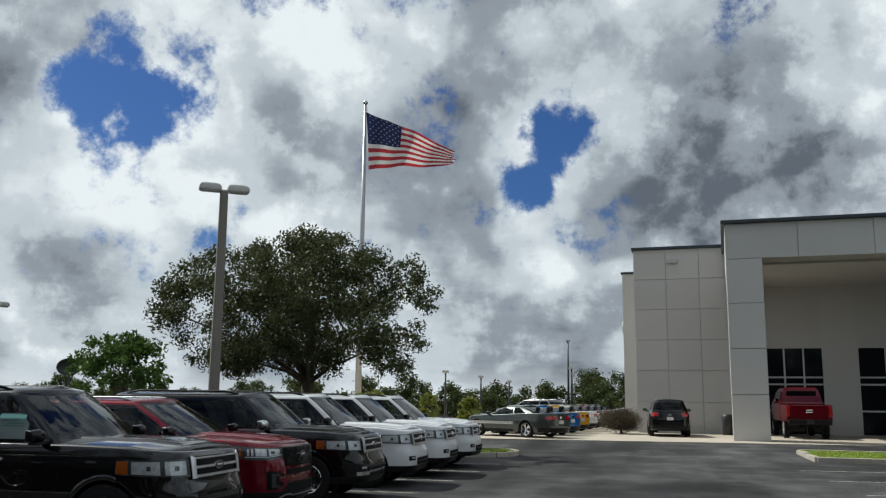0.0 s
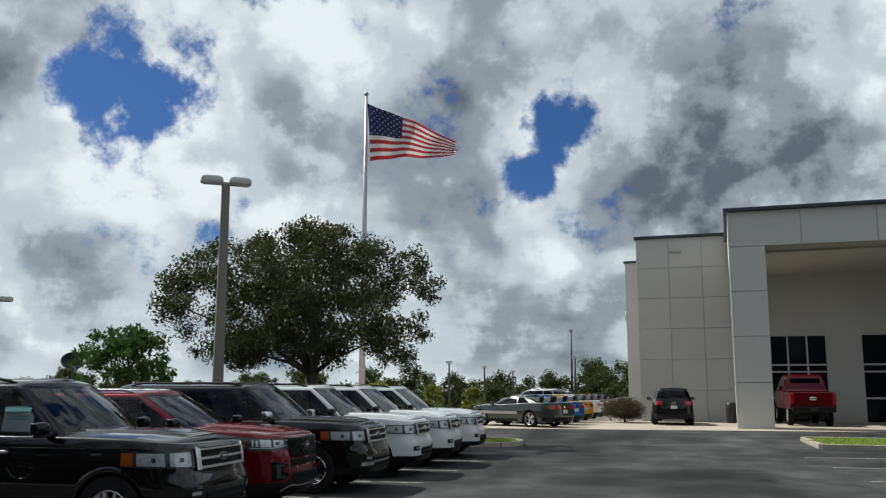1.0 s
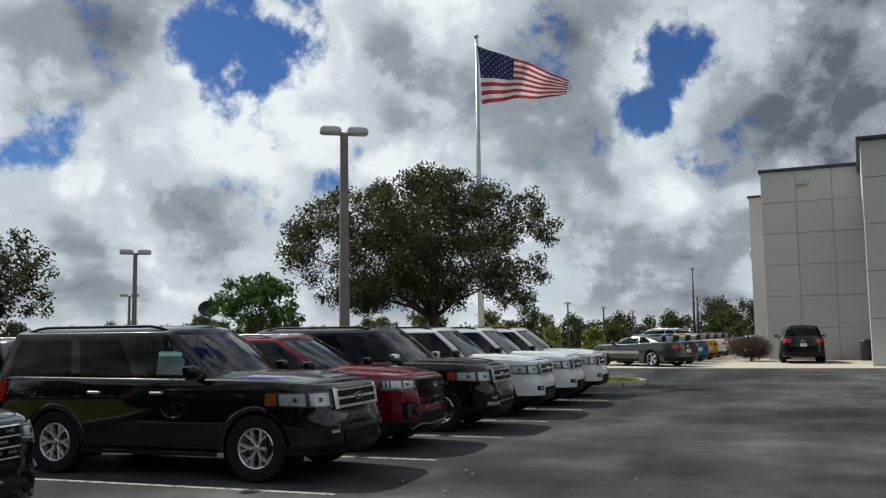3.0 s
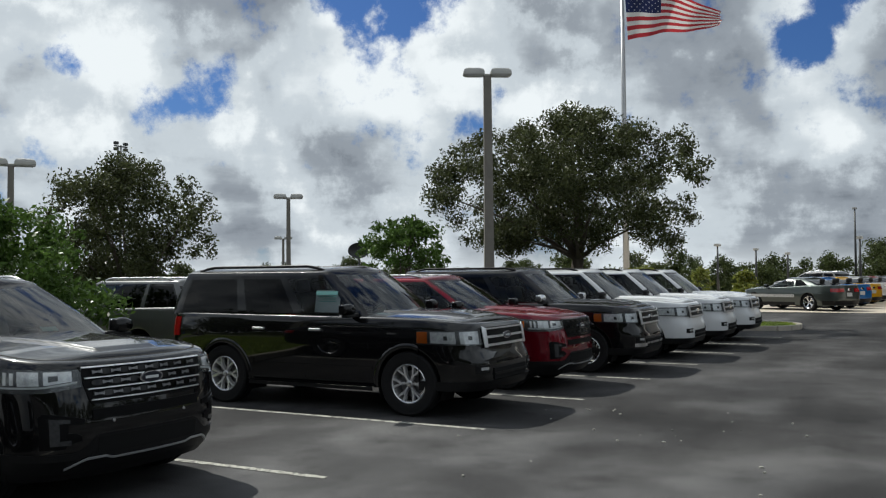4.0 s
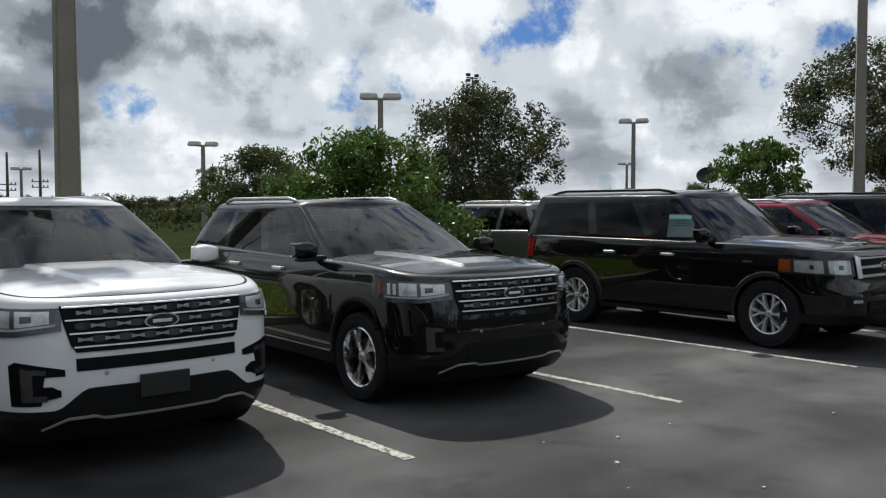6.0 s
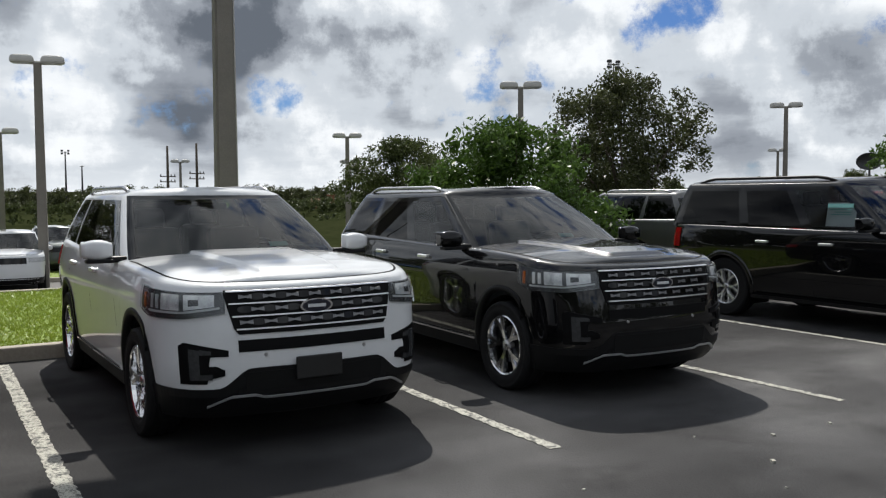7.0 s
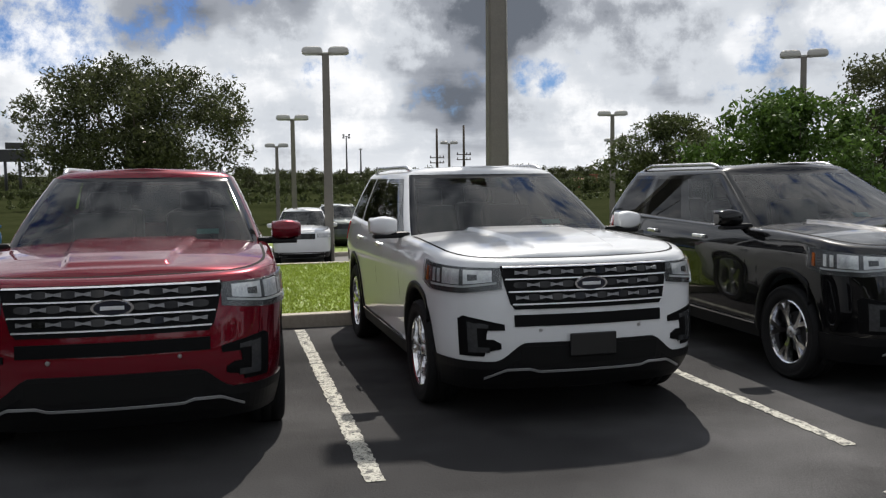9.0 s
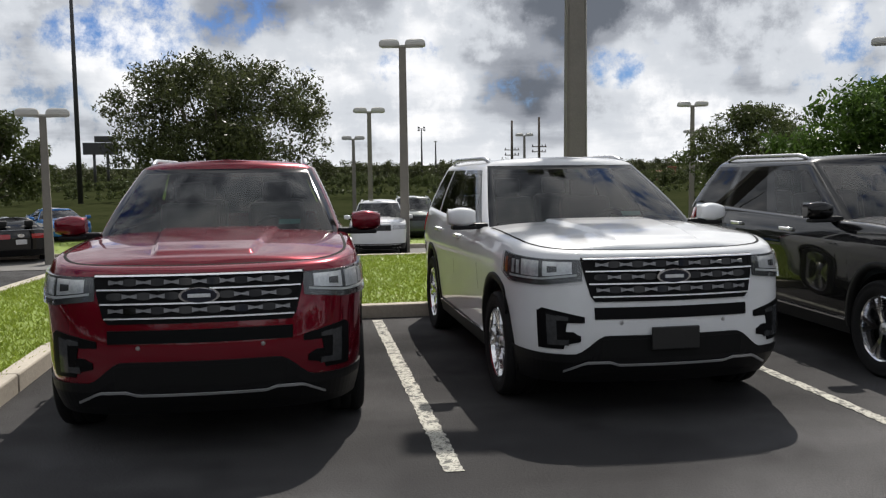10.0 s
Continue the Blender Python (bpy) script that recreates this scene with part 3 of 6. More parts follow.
def utility_pole(x, y, top):
    root = thing("utility_pole", pose(x, y, 0, 0, 0, 15), "dark timber utility pole with cross arms", "pole", "utility poles")
    part("pole", tube([(0, 0, -0.1), (0, 0, top)], [0.24, 0.16], 10), M["bark"], root)
    for z in (top - 4.6, top - 5.4):
        part("cross_arm", box((0, 0, z), (0.12, 2.6, 0.14), None, 0.02), M["bark"], root)
        for k in (-1.15, 0.55, 1.15):
            part("insulator", lathe([(0.0, 0.0), (0.07, 0.0), (0.09, 0.14), (0.05, 0.28), (0.0, 0.3)], 10, "z"), M["dark_metal"], root).matrix_local = Matrix.Translation((0, k, z + 0.07))


utility_pole(-130.6, 23.1, 9.45)
utility_pole(-129.5, 27.2, 9.9)


def flag():
    """A tall pole and a large striped flag that streams in the wind."""
    fx, fy, top = -10.35, 44.38, 21.0
    pole = thing("flagpole", pose(fx, fy, 0.26), "tall tapered grey metal flagpole", "flagpole")
    part("pole", tube([(0, 0, -0.2), (0, 0, 10), (0, 0, top - 0.26)], [0.20, 0.16, 0.08], 14), M["steel"], pole)
    part("finial", lathe([(0.0, 0.0), (0.14, 0.05), (0.16, 0.14), (0.09, 0.25), (0.0, 0.28)], 14, "z"), M["steel"], pole, smooth=True).location = (0, 0, top - 0.26)
    part("halyard", tube([(0.22, -0.05, 1.2), (0.16, -0.03, 10), (0.12, 0, top - 0.5)], 0.012, 6), M["lamp_metal"], pole)
    root = thing("flag", pose(fx + 0.1, fy - 0.1, 0, 0, 0, 0), "large red and white striped flag with starred blue canton", "flag")
    L, H = 6.2, 4.2

    def cloth(u, v, lift=0.0):
        """u along the fly, v from the head down, both 0 to 1."""
        drop = 0.43 * u * L * (0.40 + 0.60 * (1 - v)) + 0.25 * u * u
        h = H * (1 - 0.34 * u)
        wave = 0.34 * math.sin(u * 9.0 + v * 1.6) * (0.25 + u) + 0.12 * math.sin(u * 19 + v * 3)
        x = u * L * 0.955 + 0.22 * v * (1 - u) + 0.08 * math.sin(v * 7 + u * 3) * u
        ragged = 0.12 * math.sin(v * 41) * math.sin(v * 17) if u > 0.97 else 0.0
        return Vector((x - ragged, wave - lift, 20.45 - drop - v * h * 0.93))

    red = material("flag_red", (0.42, 0.035, 0.045), 0.85, vary=0.12)
    white = material("flag_white", (0.72, 0.70, 0.68), 0.85, vary=0.06)
    blue = material("flag_blue", (0.02, 0.028, 0.09), 0.85, vary=0.1)
    for m in (red, white, blue):
        t = m.node_tree
        p = t.nodes["Principled BSDF"]
        tr = t.nodes.new("ShaderNodeBsdfTranslucent")
        t.links.new(p.inputs["Base Color"].links[0].from_socket, tr.inputs[0])
        mx = t.nodes.new("ShaderNodeMixShader")
        mx.inputs[0].default_value = 0.4
        t.links.new(p.outputs[0], mx.inputs[1])
        t.links.new(tr.outputs[0], mx.inputs[2])
        t.links.new(mx.outputs[0], t.nodes["Material Output"].inputs[0])

    def band(name, u0, u1, v0, v1, mat, nu, nv, lift=0.0, two=False):
        bm = bmesh.new()
        for off in ((lift, -lift) if two else (lift,)):
            vs = [[bm.verts.new(cloth(u0 + (u1 - u0) * i / nu, v0 + (v1 - v0) * j / nv, off)) for j in range(nv + 1)] for i in range(nu + 1)]
            for i in range(nu):
                for j in range(nv):
                    bm.faces.new((vs[i][j], vs[i][j + 1], vs[i + 1][j + 1], vs[i + 1][j])).smooth = True
        return part(name, bm, mat, root)

    for k in range(13):
        band("stripe", 0.4 if k < 7 else 0.0, 1.0, k / 13, (k + 1) / 13, red if k % 2 == 0 else white, 40, 2)
    band("canton", 0.0, 0.4, 0.0, 7 / 13, blue, 18, 10)
    bm = bmesh.new()
    for r in range(9):
        for c in range(6 if r % 2 == 0 else 5):
            u, v = 0.4 * (c + (0.5 if r % 2 == 0 else 1.0)) / 6.0, 7 / 13 * (r + 0.7) / 9.4
            for off in (0.012, -0.012):
                ring = [bm.verts.new(cloth(u + math.sin(k * math.pi / 5) * (0.012 if k % 2 == 0 else 0.005), v - math.cos(k * math.pi / 5) * (0.017 if k % 2 == 0 else 0.007), off)) for k in range(10)]
                bm.faces.new(ring)
    tagged(part("stars", bm, white, root), kind="stuff")


flag()
light_mast(-13.1, 18.6, 2.6, 0.05, False, "thin pole that carries a dish")
dish = thing("satellite_dish", pose(-13.1, 18.6, 2.6), "dark round dish on a thin pole", "dish")
part("dish_bowl", lathe([(0.0, 0.08), (0.22, 0.06), (0.40, 0.0), (0.42, -0.03), (0.38, 0.02), (0.0, 0.11)], 20), M["dark_metal"], dish, smooth=True).matrix_local = Matrix.Translation((0, 0, 0.2)) @ Matrix.Diagonal((1.2, 1, 0.72, 1))


# ---------------------------------------------------------------- trees
def leaves(name, clumps, count, size, mat, seed, parent, spread):
    rng = np.random.default_rng(seed)
    c = np.array(clumps)
    weight = c[:, 3] ** 2.3
    pick = rng.choice(len(c), count, p=weight / weight.sum())
    r = rng.normal(0, 1, (count, 3))
    r /= np.linalg.norm(r, axis=1)[:, None]
    pos = c[pick, :3] + r * (c[pick, 3] * rng.uniform(0.05, 1.0, count) ** 0.75)[:, None] * np.array([1, 1, spread])
    a = rng.normal(0, 1, (count, 3))
    a /= np.linalg.norm(a, axis=1)[:, None]
    b = np.cross(a, rng.normal(0, 1, (count, 3)))
    b /= np.linalg.norm(b, axis=1)[:, None]
    s = rng.uniform(0.6, 1.25, count)[:, None] * size
    quad = np.stack([pos - a * s, pos + b * s * 0.42, pos + a * s, pos - b * s * 0.42], 1)
    ob = new(name, fast_quads(name, quad, mat))
    ob.parent = parent
    return ob


def tree(x, y, top, radius, crown_low, leaf, count, size, seed, label, category="tree", trunk=0.22, clump=0.9, lift=0.0, squash=0.75, lean=0.0, clumps=60, group="trees", sprigs=0):
    """A tapered trunk with forked limbs, and a crown of clumps with gaps and an uneven outline."""
    rng = random.Random(seed)
    z0 = ground_z(x, y) + lift
    root = thing("tree" if category == "tree" else category, pose(x, y, z0), label, category, group)
    H = top - z0
    low = crown_low - z0
    mid = (H + low) / 2
    half = (H - low) / 2
    fork = max(0.35, low * 0.9 + 0.2)
    limbs, rows = [], []
    bm = add_tube(bmesh.new(), [(0, 0, -0.1), (lean * 0.1, 0.02, fork * 0.5), (lean * 0.25, 0, fork)], [trunk * 1.35, trunk, trunk * 0.85], 12)
    part("trunk", bm, M["bark"], root)
    while len(rows) < clumps:
        h, a, k = rng.uniform(-1, 1), rng.uniform(0, math.tau), rng.random() ** 0.42
        bulge = 1 + 0.19 * math.sin(a * 3 + seed) + 0.16 * math.sin(a * 7 + seed * 2 + h * 4)
        reach = (math.sqrt(1 - h * h) if h > 0 else 1 - 0.45 * h * h) * (radius - clump * 0.45) * bulge
        rows.append((math.cos(a) * reach * k, math.sin(a) * reach * k, mid + h * (half - clump * 0.35) * (0.86 + 0.14 * bulge), clump * rng.uniform(0.5, 1.15)))
    for _ in range(sprigs):
        h, a = rng.uniform(-0.9, 1), rng.uniform(0, math.tau)
        reach = (math.sqrt(1 - h * h) if h > 0 else 1 - 0.3 * h * h) * radius * rng.uniform(0.92, 1.06)
        rows.append((math.cos(a) * reach, math.sin(a) * reach, mid + h * half * rng.uniform(0.95, 1.06), clump * rng.uniform(0.35, 0.6)))
    for i, r in enumerate(rows[: max(8, clumps // 6)]):
        p = Vector(r[:3])
        q = Vector((p.x * 0.35 + lean * 0.2, p.y * 0.35, fork + (p.z - fork) * 0.45))
        part("limb", add_tube(bmesh.new(), [(lean * 0.25, 0, fork - 0.1), q, p], [trunk * rng.uniform(0.35, 0.6), trunk * 0.24, 0.015], 7), M["bark"], root)
    leaves("crown", rows, count, size, leaf, seed, root, squash)
    return root


tree(-4.95, 19.8, 7.45, 4.45, 2.45, M["oak_leaf"], 76000, 0.070, 11, "broad dark green live oak on a grass island", trunk=0.24, clump=0.9, lift=0.1, lean=0.8, clumps=105, sprigs=90)
tree(-7.5, -0.35, 2.95, 1.85, 0.35, M["bush_leaf"], 24000, 0.06, 12, "dense bright green leafy shrub behind the cars", category="bush", trunk=0.08, clump=0.5, lift=0.1, clumps=70, sprigs=25, squash=0.9)
tree(-12.8, 7.2, 4.9, 2.25, 0.5, M["oak_leaf"], 40000, 0.062, 13, "upright dark green tree with a loose crown", trunk=0.13, clump=0.62, clumps=85, sprigs=70, squash=1.0)
tree(-26.1, 7.5, 3.95, 2.5, 0.6, M["pale_leaf"], 26000, 0.075, 14, "low rounded dusty green tree", trunk=0.14, clump=0.62, clumps=120, sprigs=50)
tree(-9.7, 16.2, 3.7, 1.75, 1.1, M["bush_leaf"], 7000, 0.09, 15, "small broad-leaved green tree behind the cars", trunk=0.1, clump=0.5, clumps=34, sprigs=22)
tree(-36.2, -13.5, 6.95, 5.0, 0.9, M["oak_leaf"], 48000, 0.10, 16, "large rounded tree beyond the lane", trunk=0.25, clump=1.2, clumps=130, sprigs=60)
tree(-38.5, -24.2, 4.6, 3.0, 0.4, M["pale_leaf"], 9000, 0.13, 17, "broad green tree at the edge of the lot", trunk=0.18, clump=0.8, clumps=50, sprigs=20)


# ---------------------------------------------------------------- distance
def woods(name, arcs, count, size, leaf, seed, label):
    """A far belt of trees as one ragged mass of leaf clumps."""
    rng = np.random.default_rng(seed)
    rows = []
    for (a0, a1, r, h, n) in arcs:
        for _ in range(n):
            a = radians(rng.uniform(a0, a1))
            rr = r * rng.uniform(0.94, 1.08)
            hh = h * rng.uniform(0.5, 1.0)
            for k in range(9):
                up = rng.uniform(0.18, 0.86)
                wide = hh * 0.42 * math.sqrt(max(0.1, 1 - (up * 1.05) ** 2))
                rows.append((5.5 + math.cos(a) * rr + rng.uniform(-wide, wide), -9.5 + math.sin(a) * rr + rng.uniform(-wide, wide), hh * up, hh * 0.20 * rng.uniform(0.7, 1.2)))
    ob = leaves(name, rows, count, size, leaf, seed, None, 0.9)
    return tagged(ob, label, "woods", kind="stuff")


woods("far_trees", [(82, 92.5, 92, 5.6, 30), (92.5, 98, 96, 4.0, 14), (97.5, 104, 84, 4.8, 18), (104, 112, 66, 3.8, 14), (112, 140, 120, 4.6, 50)], 150000, 0.15, M["pale_leaf"], 21, "belt of mixed green trees beyond the car park")
woods("scrub", [(150, 200, 62, 0.9, 150), (140, 205, 90, 1.9, 260)], 200000, 0.085, M["pale_leaf"], 22, "low scrub and reeds on the far field")
woods("far_woods", [(136, 215, 165, 4.2, 520), (60, 84, 140, 6, 24)], 230000, 0.20, M["oak_leaf"], 23, "dark far belt of woods on the horizon")
# this last belt is added out of view, a dark mass for car paint to reflect
woods("rear_woods", [(207, 335, 42, 13.0, 190), (335, 412, 62, 9.0, 90)], 90000, 0.42, M["oak_leaf"], 24, "unseen belt of trees added to darken reflections in the cars")
bank = bmesh.new()
for i in range(40):
    a = radians(135 + i * 2.1)
    b = radians(135 + (i + 1) * 2.1)
    ring = []
    for ang in (a, b):
        c, s = math.cos(ang), math.sin(ang)
        ring.append([bank.verts.new((5.5 + c * r, -9.5 + s * r, z)) for r, z in ((205, -0.1), (232, 2.6), (250, 2.6), (251, 3.3), (252, 3.3), (252.5, -0.1))])
    for k in range(5):
        bank.faces.new((ring[0][k], ring[0][k + 1], ring[1][k + 1], ring[1][k]))
tagged(part("highway_bank", bank, M["field"]), "far raised road embankment", "embankment", kind="structure")
bb = thing("billboard", pose(-111.9, -34.7, 0, 0, 0, 20), "far dark billboard on two posts", "billboard")
part("board", box((0, 0, 5.0), (0.5, 4.2, 1.5), None, 0.05), M["dark_metal"], bb)
part("top_board", box((0, 0.4, 6.2), (0.4, 2.2, 0.8), None, 0.05), M["dark_metal"], bb)
for k in (-0.8, 0.8):
    part("post", tube([(0, k, -0.1), (0, k, 4.4)], 0.18, 8), M["dark_metal"], bb)
hedge_me = tree(5.75, 35.4, 1.42, 1.15, 0.45, M["hedge_leaf"], 30000, 0.032, 31, "clipped brownish hedge at the corner of the showroom", category="hedge", trunk=0.05, clump=0.5, clumps=110, squash=0.8)


# ---------------------------------------------------------------- vehicles: materials
def paint(name, base, metal=0.0, rough=0.32, spec=0.1):
    m = material(name, base, rough, metal=metal, vary=0.06, scale=3.5, fine_scale=500, coat=1.0, spec=spec)
    return m


def glass(name, tint, gloss=1.0, ior=1.5):
    m = bpy.data.materials.new(name)
    m.use_nodes = True
    t = m.node_tree
    t.nodes.clear()
    tr, gl_, mx, fr, out = (t.nodes.new(k) for k in ("ShaderNodeBsdfTransparent", "ShaderNodeBsdfGlossy", "ShaderNodeMixShader", "ShaderNodeFresnel", "ShaderNodeOutputMaterial"))
    tr.inputs[0].default_value = (*tint, 1)
    gl_.inputs["Roughness"].default_value = 0.015
    gl_.inputs[0].default_value = (gloss, gloss, gloss, 1)
    fr.inputs[0].default_value = ior
    t.links.new(fr.outputs[0], mx.inputs[0])
    t.links.new(tr.outputs[0], mx.inputs[1])
    t.links.new(gl_.outputs[0], mx.inputs[2])
    t.links.new(mx.outputs[0], out.inputs[0])
    return m


M["black_paint"] = paint("black_paint", (0.003, 0.003, 0.0035), spec=0.05)
M["white_paint"] = paint("white_paint", (0.65, 0.66, 0.67), 0.0, 0.35)
M["red_paint"] = paint("red_paint", (0.145, 0.003, 0.012), 0.5, 0.26, 0.0)
M["grey_paint"] = paint("grey_paint", (0.10, 0.10, 0.10), 0.4)
M["slate_paint"] = paint("slate_paint", (0.045, 0.055, 0.05), 0.4)
M["blue_paint"] = paint("blue_paint", (0.012, 0.12, 0.36), 0.2)
M["yellow_paint"] = paint("yellow_paint", (0.62, 0.33, 0.012))
M["silver_paint"] = paint("silver_paint", (0.36, 0.37, 0.38), 0.6)
M["windscreen"] = glass("windscreen", (0.32, 0.40, 0.385), 1.0, 1.46)
M["clear_window"] = glass("clear_window", (0.58, 0.62, 0.62), 1.0, 1.4)
M["privacy_glass"] = glass("privacy_glass", (0.022, 0.025, 0.027), 0.75, 1.33)
M["plastic"] = material("plastic", (0.009, 0.009, 0.0095), 0.45, vary=0.15, spec=0.15)
M["gloss_black"] = material("gloss_black", (0.0025, 0.0025, 0.0027), 0.06, vary=0.05, spec=0.4)
M["liner"] = material("liner", (0.008, 0.008, 0.008), 0.9, spec=0.2)
M["rubber"] = material("rubber", (0.012, 0.012, 0.0125), 0.75, vary=0.2, scale=8, fine_scale=70, bump=0.3, spec=0.15)
M["chrome"] = material("chrome", (0.80, 0.80, 0.81), 0.07, metal=1.0, vary=0.03)
M["bright_trim"] = material("bright_trim", (0.82, 0.82, 0.83), 0.30, metal=0.85, vary=0.04)
M["skid"] = material("skid", (0.40, 0.40, 0.41), 0.35, metal=0.3, vary=0.06)
M["satin"] = material("satin", (0.52, 0.52, 0.53), 0.28, metal=1.0, vary=0.05)
M["alloy"] = material("alloy", (0.74, 0.74, 0.75), 0.24, metal=0.7, vary=0.06)
M["lamp_bowl"] = material("lamp_bowl", (0.20, 0.205, 0.21), 0.25, metal=0.25, vary=0.5, scale=26, fine_scale=60, second=(0.72, 0.73, 0.74), coat=1.0)
M["lamp_black"] = material("lamp_black", (0.10, 0.103, 0.108), 0.22, metal=0.6, vary=0.2, scale=14)
M["reflector"] = material("reflector", (0.55, 0.56, 0.58), 0.2, metal=0.35, vary=0.25, scale=30, fine_scale=90, second=(0.92, 0.93, 0.95), coat=0.6)
M["led_bar"] = material("led_bar", (0.62, 0.63, 0.64), 0.3, vary=0.08, coat=0.5)
M["lens"] = glass("lens", (0.86, 0.88, 0.88), 1.0, 1.4)
M["grille_black"] = material("grille_black", (0.004, 0.004, 0.0045), 0.4, vary=0.1, spec=0.1)
M["disc"] = material("disc", (0.10, 0.10, 0.10), 0.4, metal=0.8, vary=0.15)
M["polished"] = material("polished", (0.80, 0.80, 0.81), 0.13, metal=1.0, vary=0.05)
M["lamp_fog"] = material("lamp_fog", (0.05, 0.052, 0.055), 0.15, metal=0.3, vary=0.3, scale=26, fine_scale=60)
M["stud"] = material("stud", (0.19, 0.19, 0.195), 0.35, metal=1.0, vary=0.05)
M["lamp_dark"] = material("lamp_dark", (0.10, 0.10, 0.11), 0.12, vary=0.2)
M["amber"] = material("amber", (0.42, 0.10, 0.012), 0.15, vary=0.1, coat=0.6)
M["tail_red"] = material("tail_red", (0.34, 0.008, 0.01), 0.12, vary=0.15, coat=0.8)
M["badge_blue"] = material("badge_blue", (0.007, 0.010, 0.022), 0.15, coat=0.8)
M["leather"] = material("leather", (0.014, 0.0135, 0.013), 0.65, vary=0.15)
M["tan"] = material("tan", (0.16, 0.14, 0.12), 0.7, vary=0.12)
M["paper"] = material("paper", (0.80, 0.84, 0.84), 0.7, vary=0.05)
M["paper_green"] = material("paper_green", (0.30, 0.62, 0.57), 0.7, vary=0.05)
M["plate"] = material("plate", (0.014, 0.014, 0.014), 0.35)


# ---------------------------------------------------------------- vehicles: body shell
def smooth_curve(ctrl, n):
    """Points at even steps along a smooth curve through the control points."""
    c = [Vector((*p, 0)) for p in ctrl]
    c = [c[0] + (c[0] - c[1]) * Vector((-1, 1, 0))] + c + [c[-1] + (c[-1] - c[-2]) * Vector((-1, 1, 0))]
    dense = []
    for i in range(1, len(c) - 2):
        for k in range(24):
            t = k / 24
            a, b, d, e = c[i - 1], c[i], c[i + 1], c[i + 2]
            dense.append(0.5 * (2 * b + (d - a) * t + (2 * a - 5 * b + 4 * d - e) * t * t + (3 * b - a - 3 * d + e) * t ** 3))
    dense.append(c[-2])
    pts = np.array([(p.x, p.y) for p in dense])
    s = np.concatenate([[0], np.cumsum(np.hypot(*np.diff(pts, axis=0).T))])
    q = np.linspace(0, s[-1], n + 1)
    return np.interp(q, s, pts[:, 0]), np.interp(q, s, pts[:, 1])


class Shell:
    """The upright skin of a car: u runs from the middle of the nose (0) round one side to the middle of the tail (1); negative u is the right side."""

    def __init__(self, spec, n=230):
        self.n, self.spec = n, spec
        self.x, self.y = smooth_curve(spec["plan"], n)
        self.y[0] = self.y[-1] = 0.0
        self.us = np.linspace(0, 1, n + 1)
        self.ky, self.fx, self.rx = (np.array(spec[k]).T for k in ("ky", "fx", "rx"))
        self.split = int(np.argmax(self.y > max(self.y) * 0.985))

    def at(self, u, z, off=0.0):
        a = min(abs(u), 1.0)
        x, y = np.interp(a, self.us, self.x), np.interp(a, self.us, self.y)
        if off:
            e = 0.004
            x0, x1 = np.interp([max(0, a - e), min(1, a + e)], self.us, self.x)
            y0, y1 = np.interp([max(0, a - e), min(1, a + e)], self.us, self.y)
            d = math.hypot(x1 - x0, y1 - y0)
            if a < e or a > 1 - e:
                nx, ny = (1, 0) if a < 0.5 else (-1, 0)
            else:
                nx, ny = (y1 - y0) / d, -(x1 - x0) / d
        y *= np.interp(z, *self.ky)
        x += np.interp(z, *self.fx) * step(0.05, 0.75, x) + np.interp(z, *self.rx) * step(self.x[-1] + 0.8, self.x[-1] + 0.1, x)
        if off:
            x, y = x + nx * off, y + ny * off
        return Vector((x, y if u >= 0 else -y, z + self.spec["lift"] * step(0.42, 0.78, z)))

    def ux(self, x):
        k = self.split
        return float(np.interp(-x, -self.x[k:], self.us[k:]))

    def uy(self, y):
        k = self.split
        return math.copysign(float(np.interp(abs(y), self.y[:k], self.us[:k])), y)

    def top(self, x):
        return float(np.interp(x, *np.array(sorted(self.spec["top"])).T))

    def bottom(self, x):
        z = float(np.interp(x, *np.array(sorted(self.spec["low"])).T))
        for ax in (0.0, -self.spec["wheelbase"]):
            r, d = self.spec["arch"], abs(x - ax)
            if d < r:
                z = max(z, self.spec["wheel"] + math.sqrt(r * r - d * d))
        return z


def add_grid(bm, rows, smooth=True, mat=0):
    vs = [[bm.verts.new(p) for p in r] for r in rows]
    for a, b in zip(vs, vs[1:]):
        for k in range(len(a) - 1):
            f = bm.faces.new((a[k], a[k + 1], b[k + 1], b[k]))
            f.smooth, f.material_index = smooth, mat
    return vs


def patch(sh, us, lo, hi, off=0.006, nz=2, sink=0.012, bm=None):
    """A plate that lies on the shell, with closed edges. lo and hi: a height, or one for each u."""
    bm = bm or bmesh.new()
    n = len(us)
    lo = [lo] * n if isinstance(lo, (int, float)) else lo
    hi = [hi] * n if isinstance(hi, (int, float)) else hi
    rows = [[sh.at(u, a - 0.001, off - sink)] + [sh.at(u, a + (b - a) * k / nz, off) for k in range(nz + 1)] + [sh.at(u, b + 0.001, off - sink)] for u, a, b in zip(us, lo, hi)]
    ends = []
    for u, a, b in ((us[0], lo[0], hi[0]), (us[-1], lo[-1], hi[-1])):
        zs = [a - 0.001] + [a + (b - a) * k / nz for k in range(nz + 1)] + [b + 0.001]
        ends.append([sh.at(u, z, off - sink) for z in zs])
    rows = [ends[0]] + rows + [ends[1]]
    add_grid(bm, rows, False)
    bmesh.ops.recalc_face_normals(bm, faces=bm.faces)
    return bm


def span(a, b, n):
    return [a + (b - a) * i / n for i in range(n + 1)]


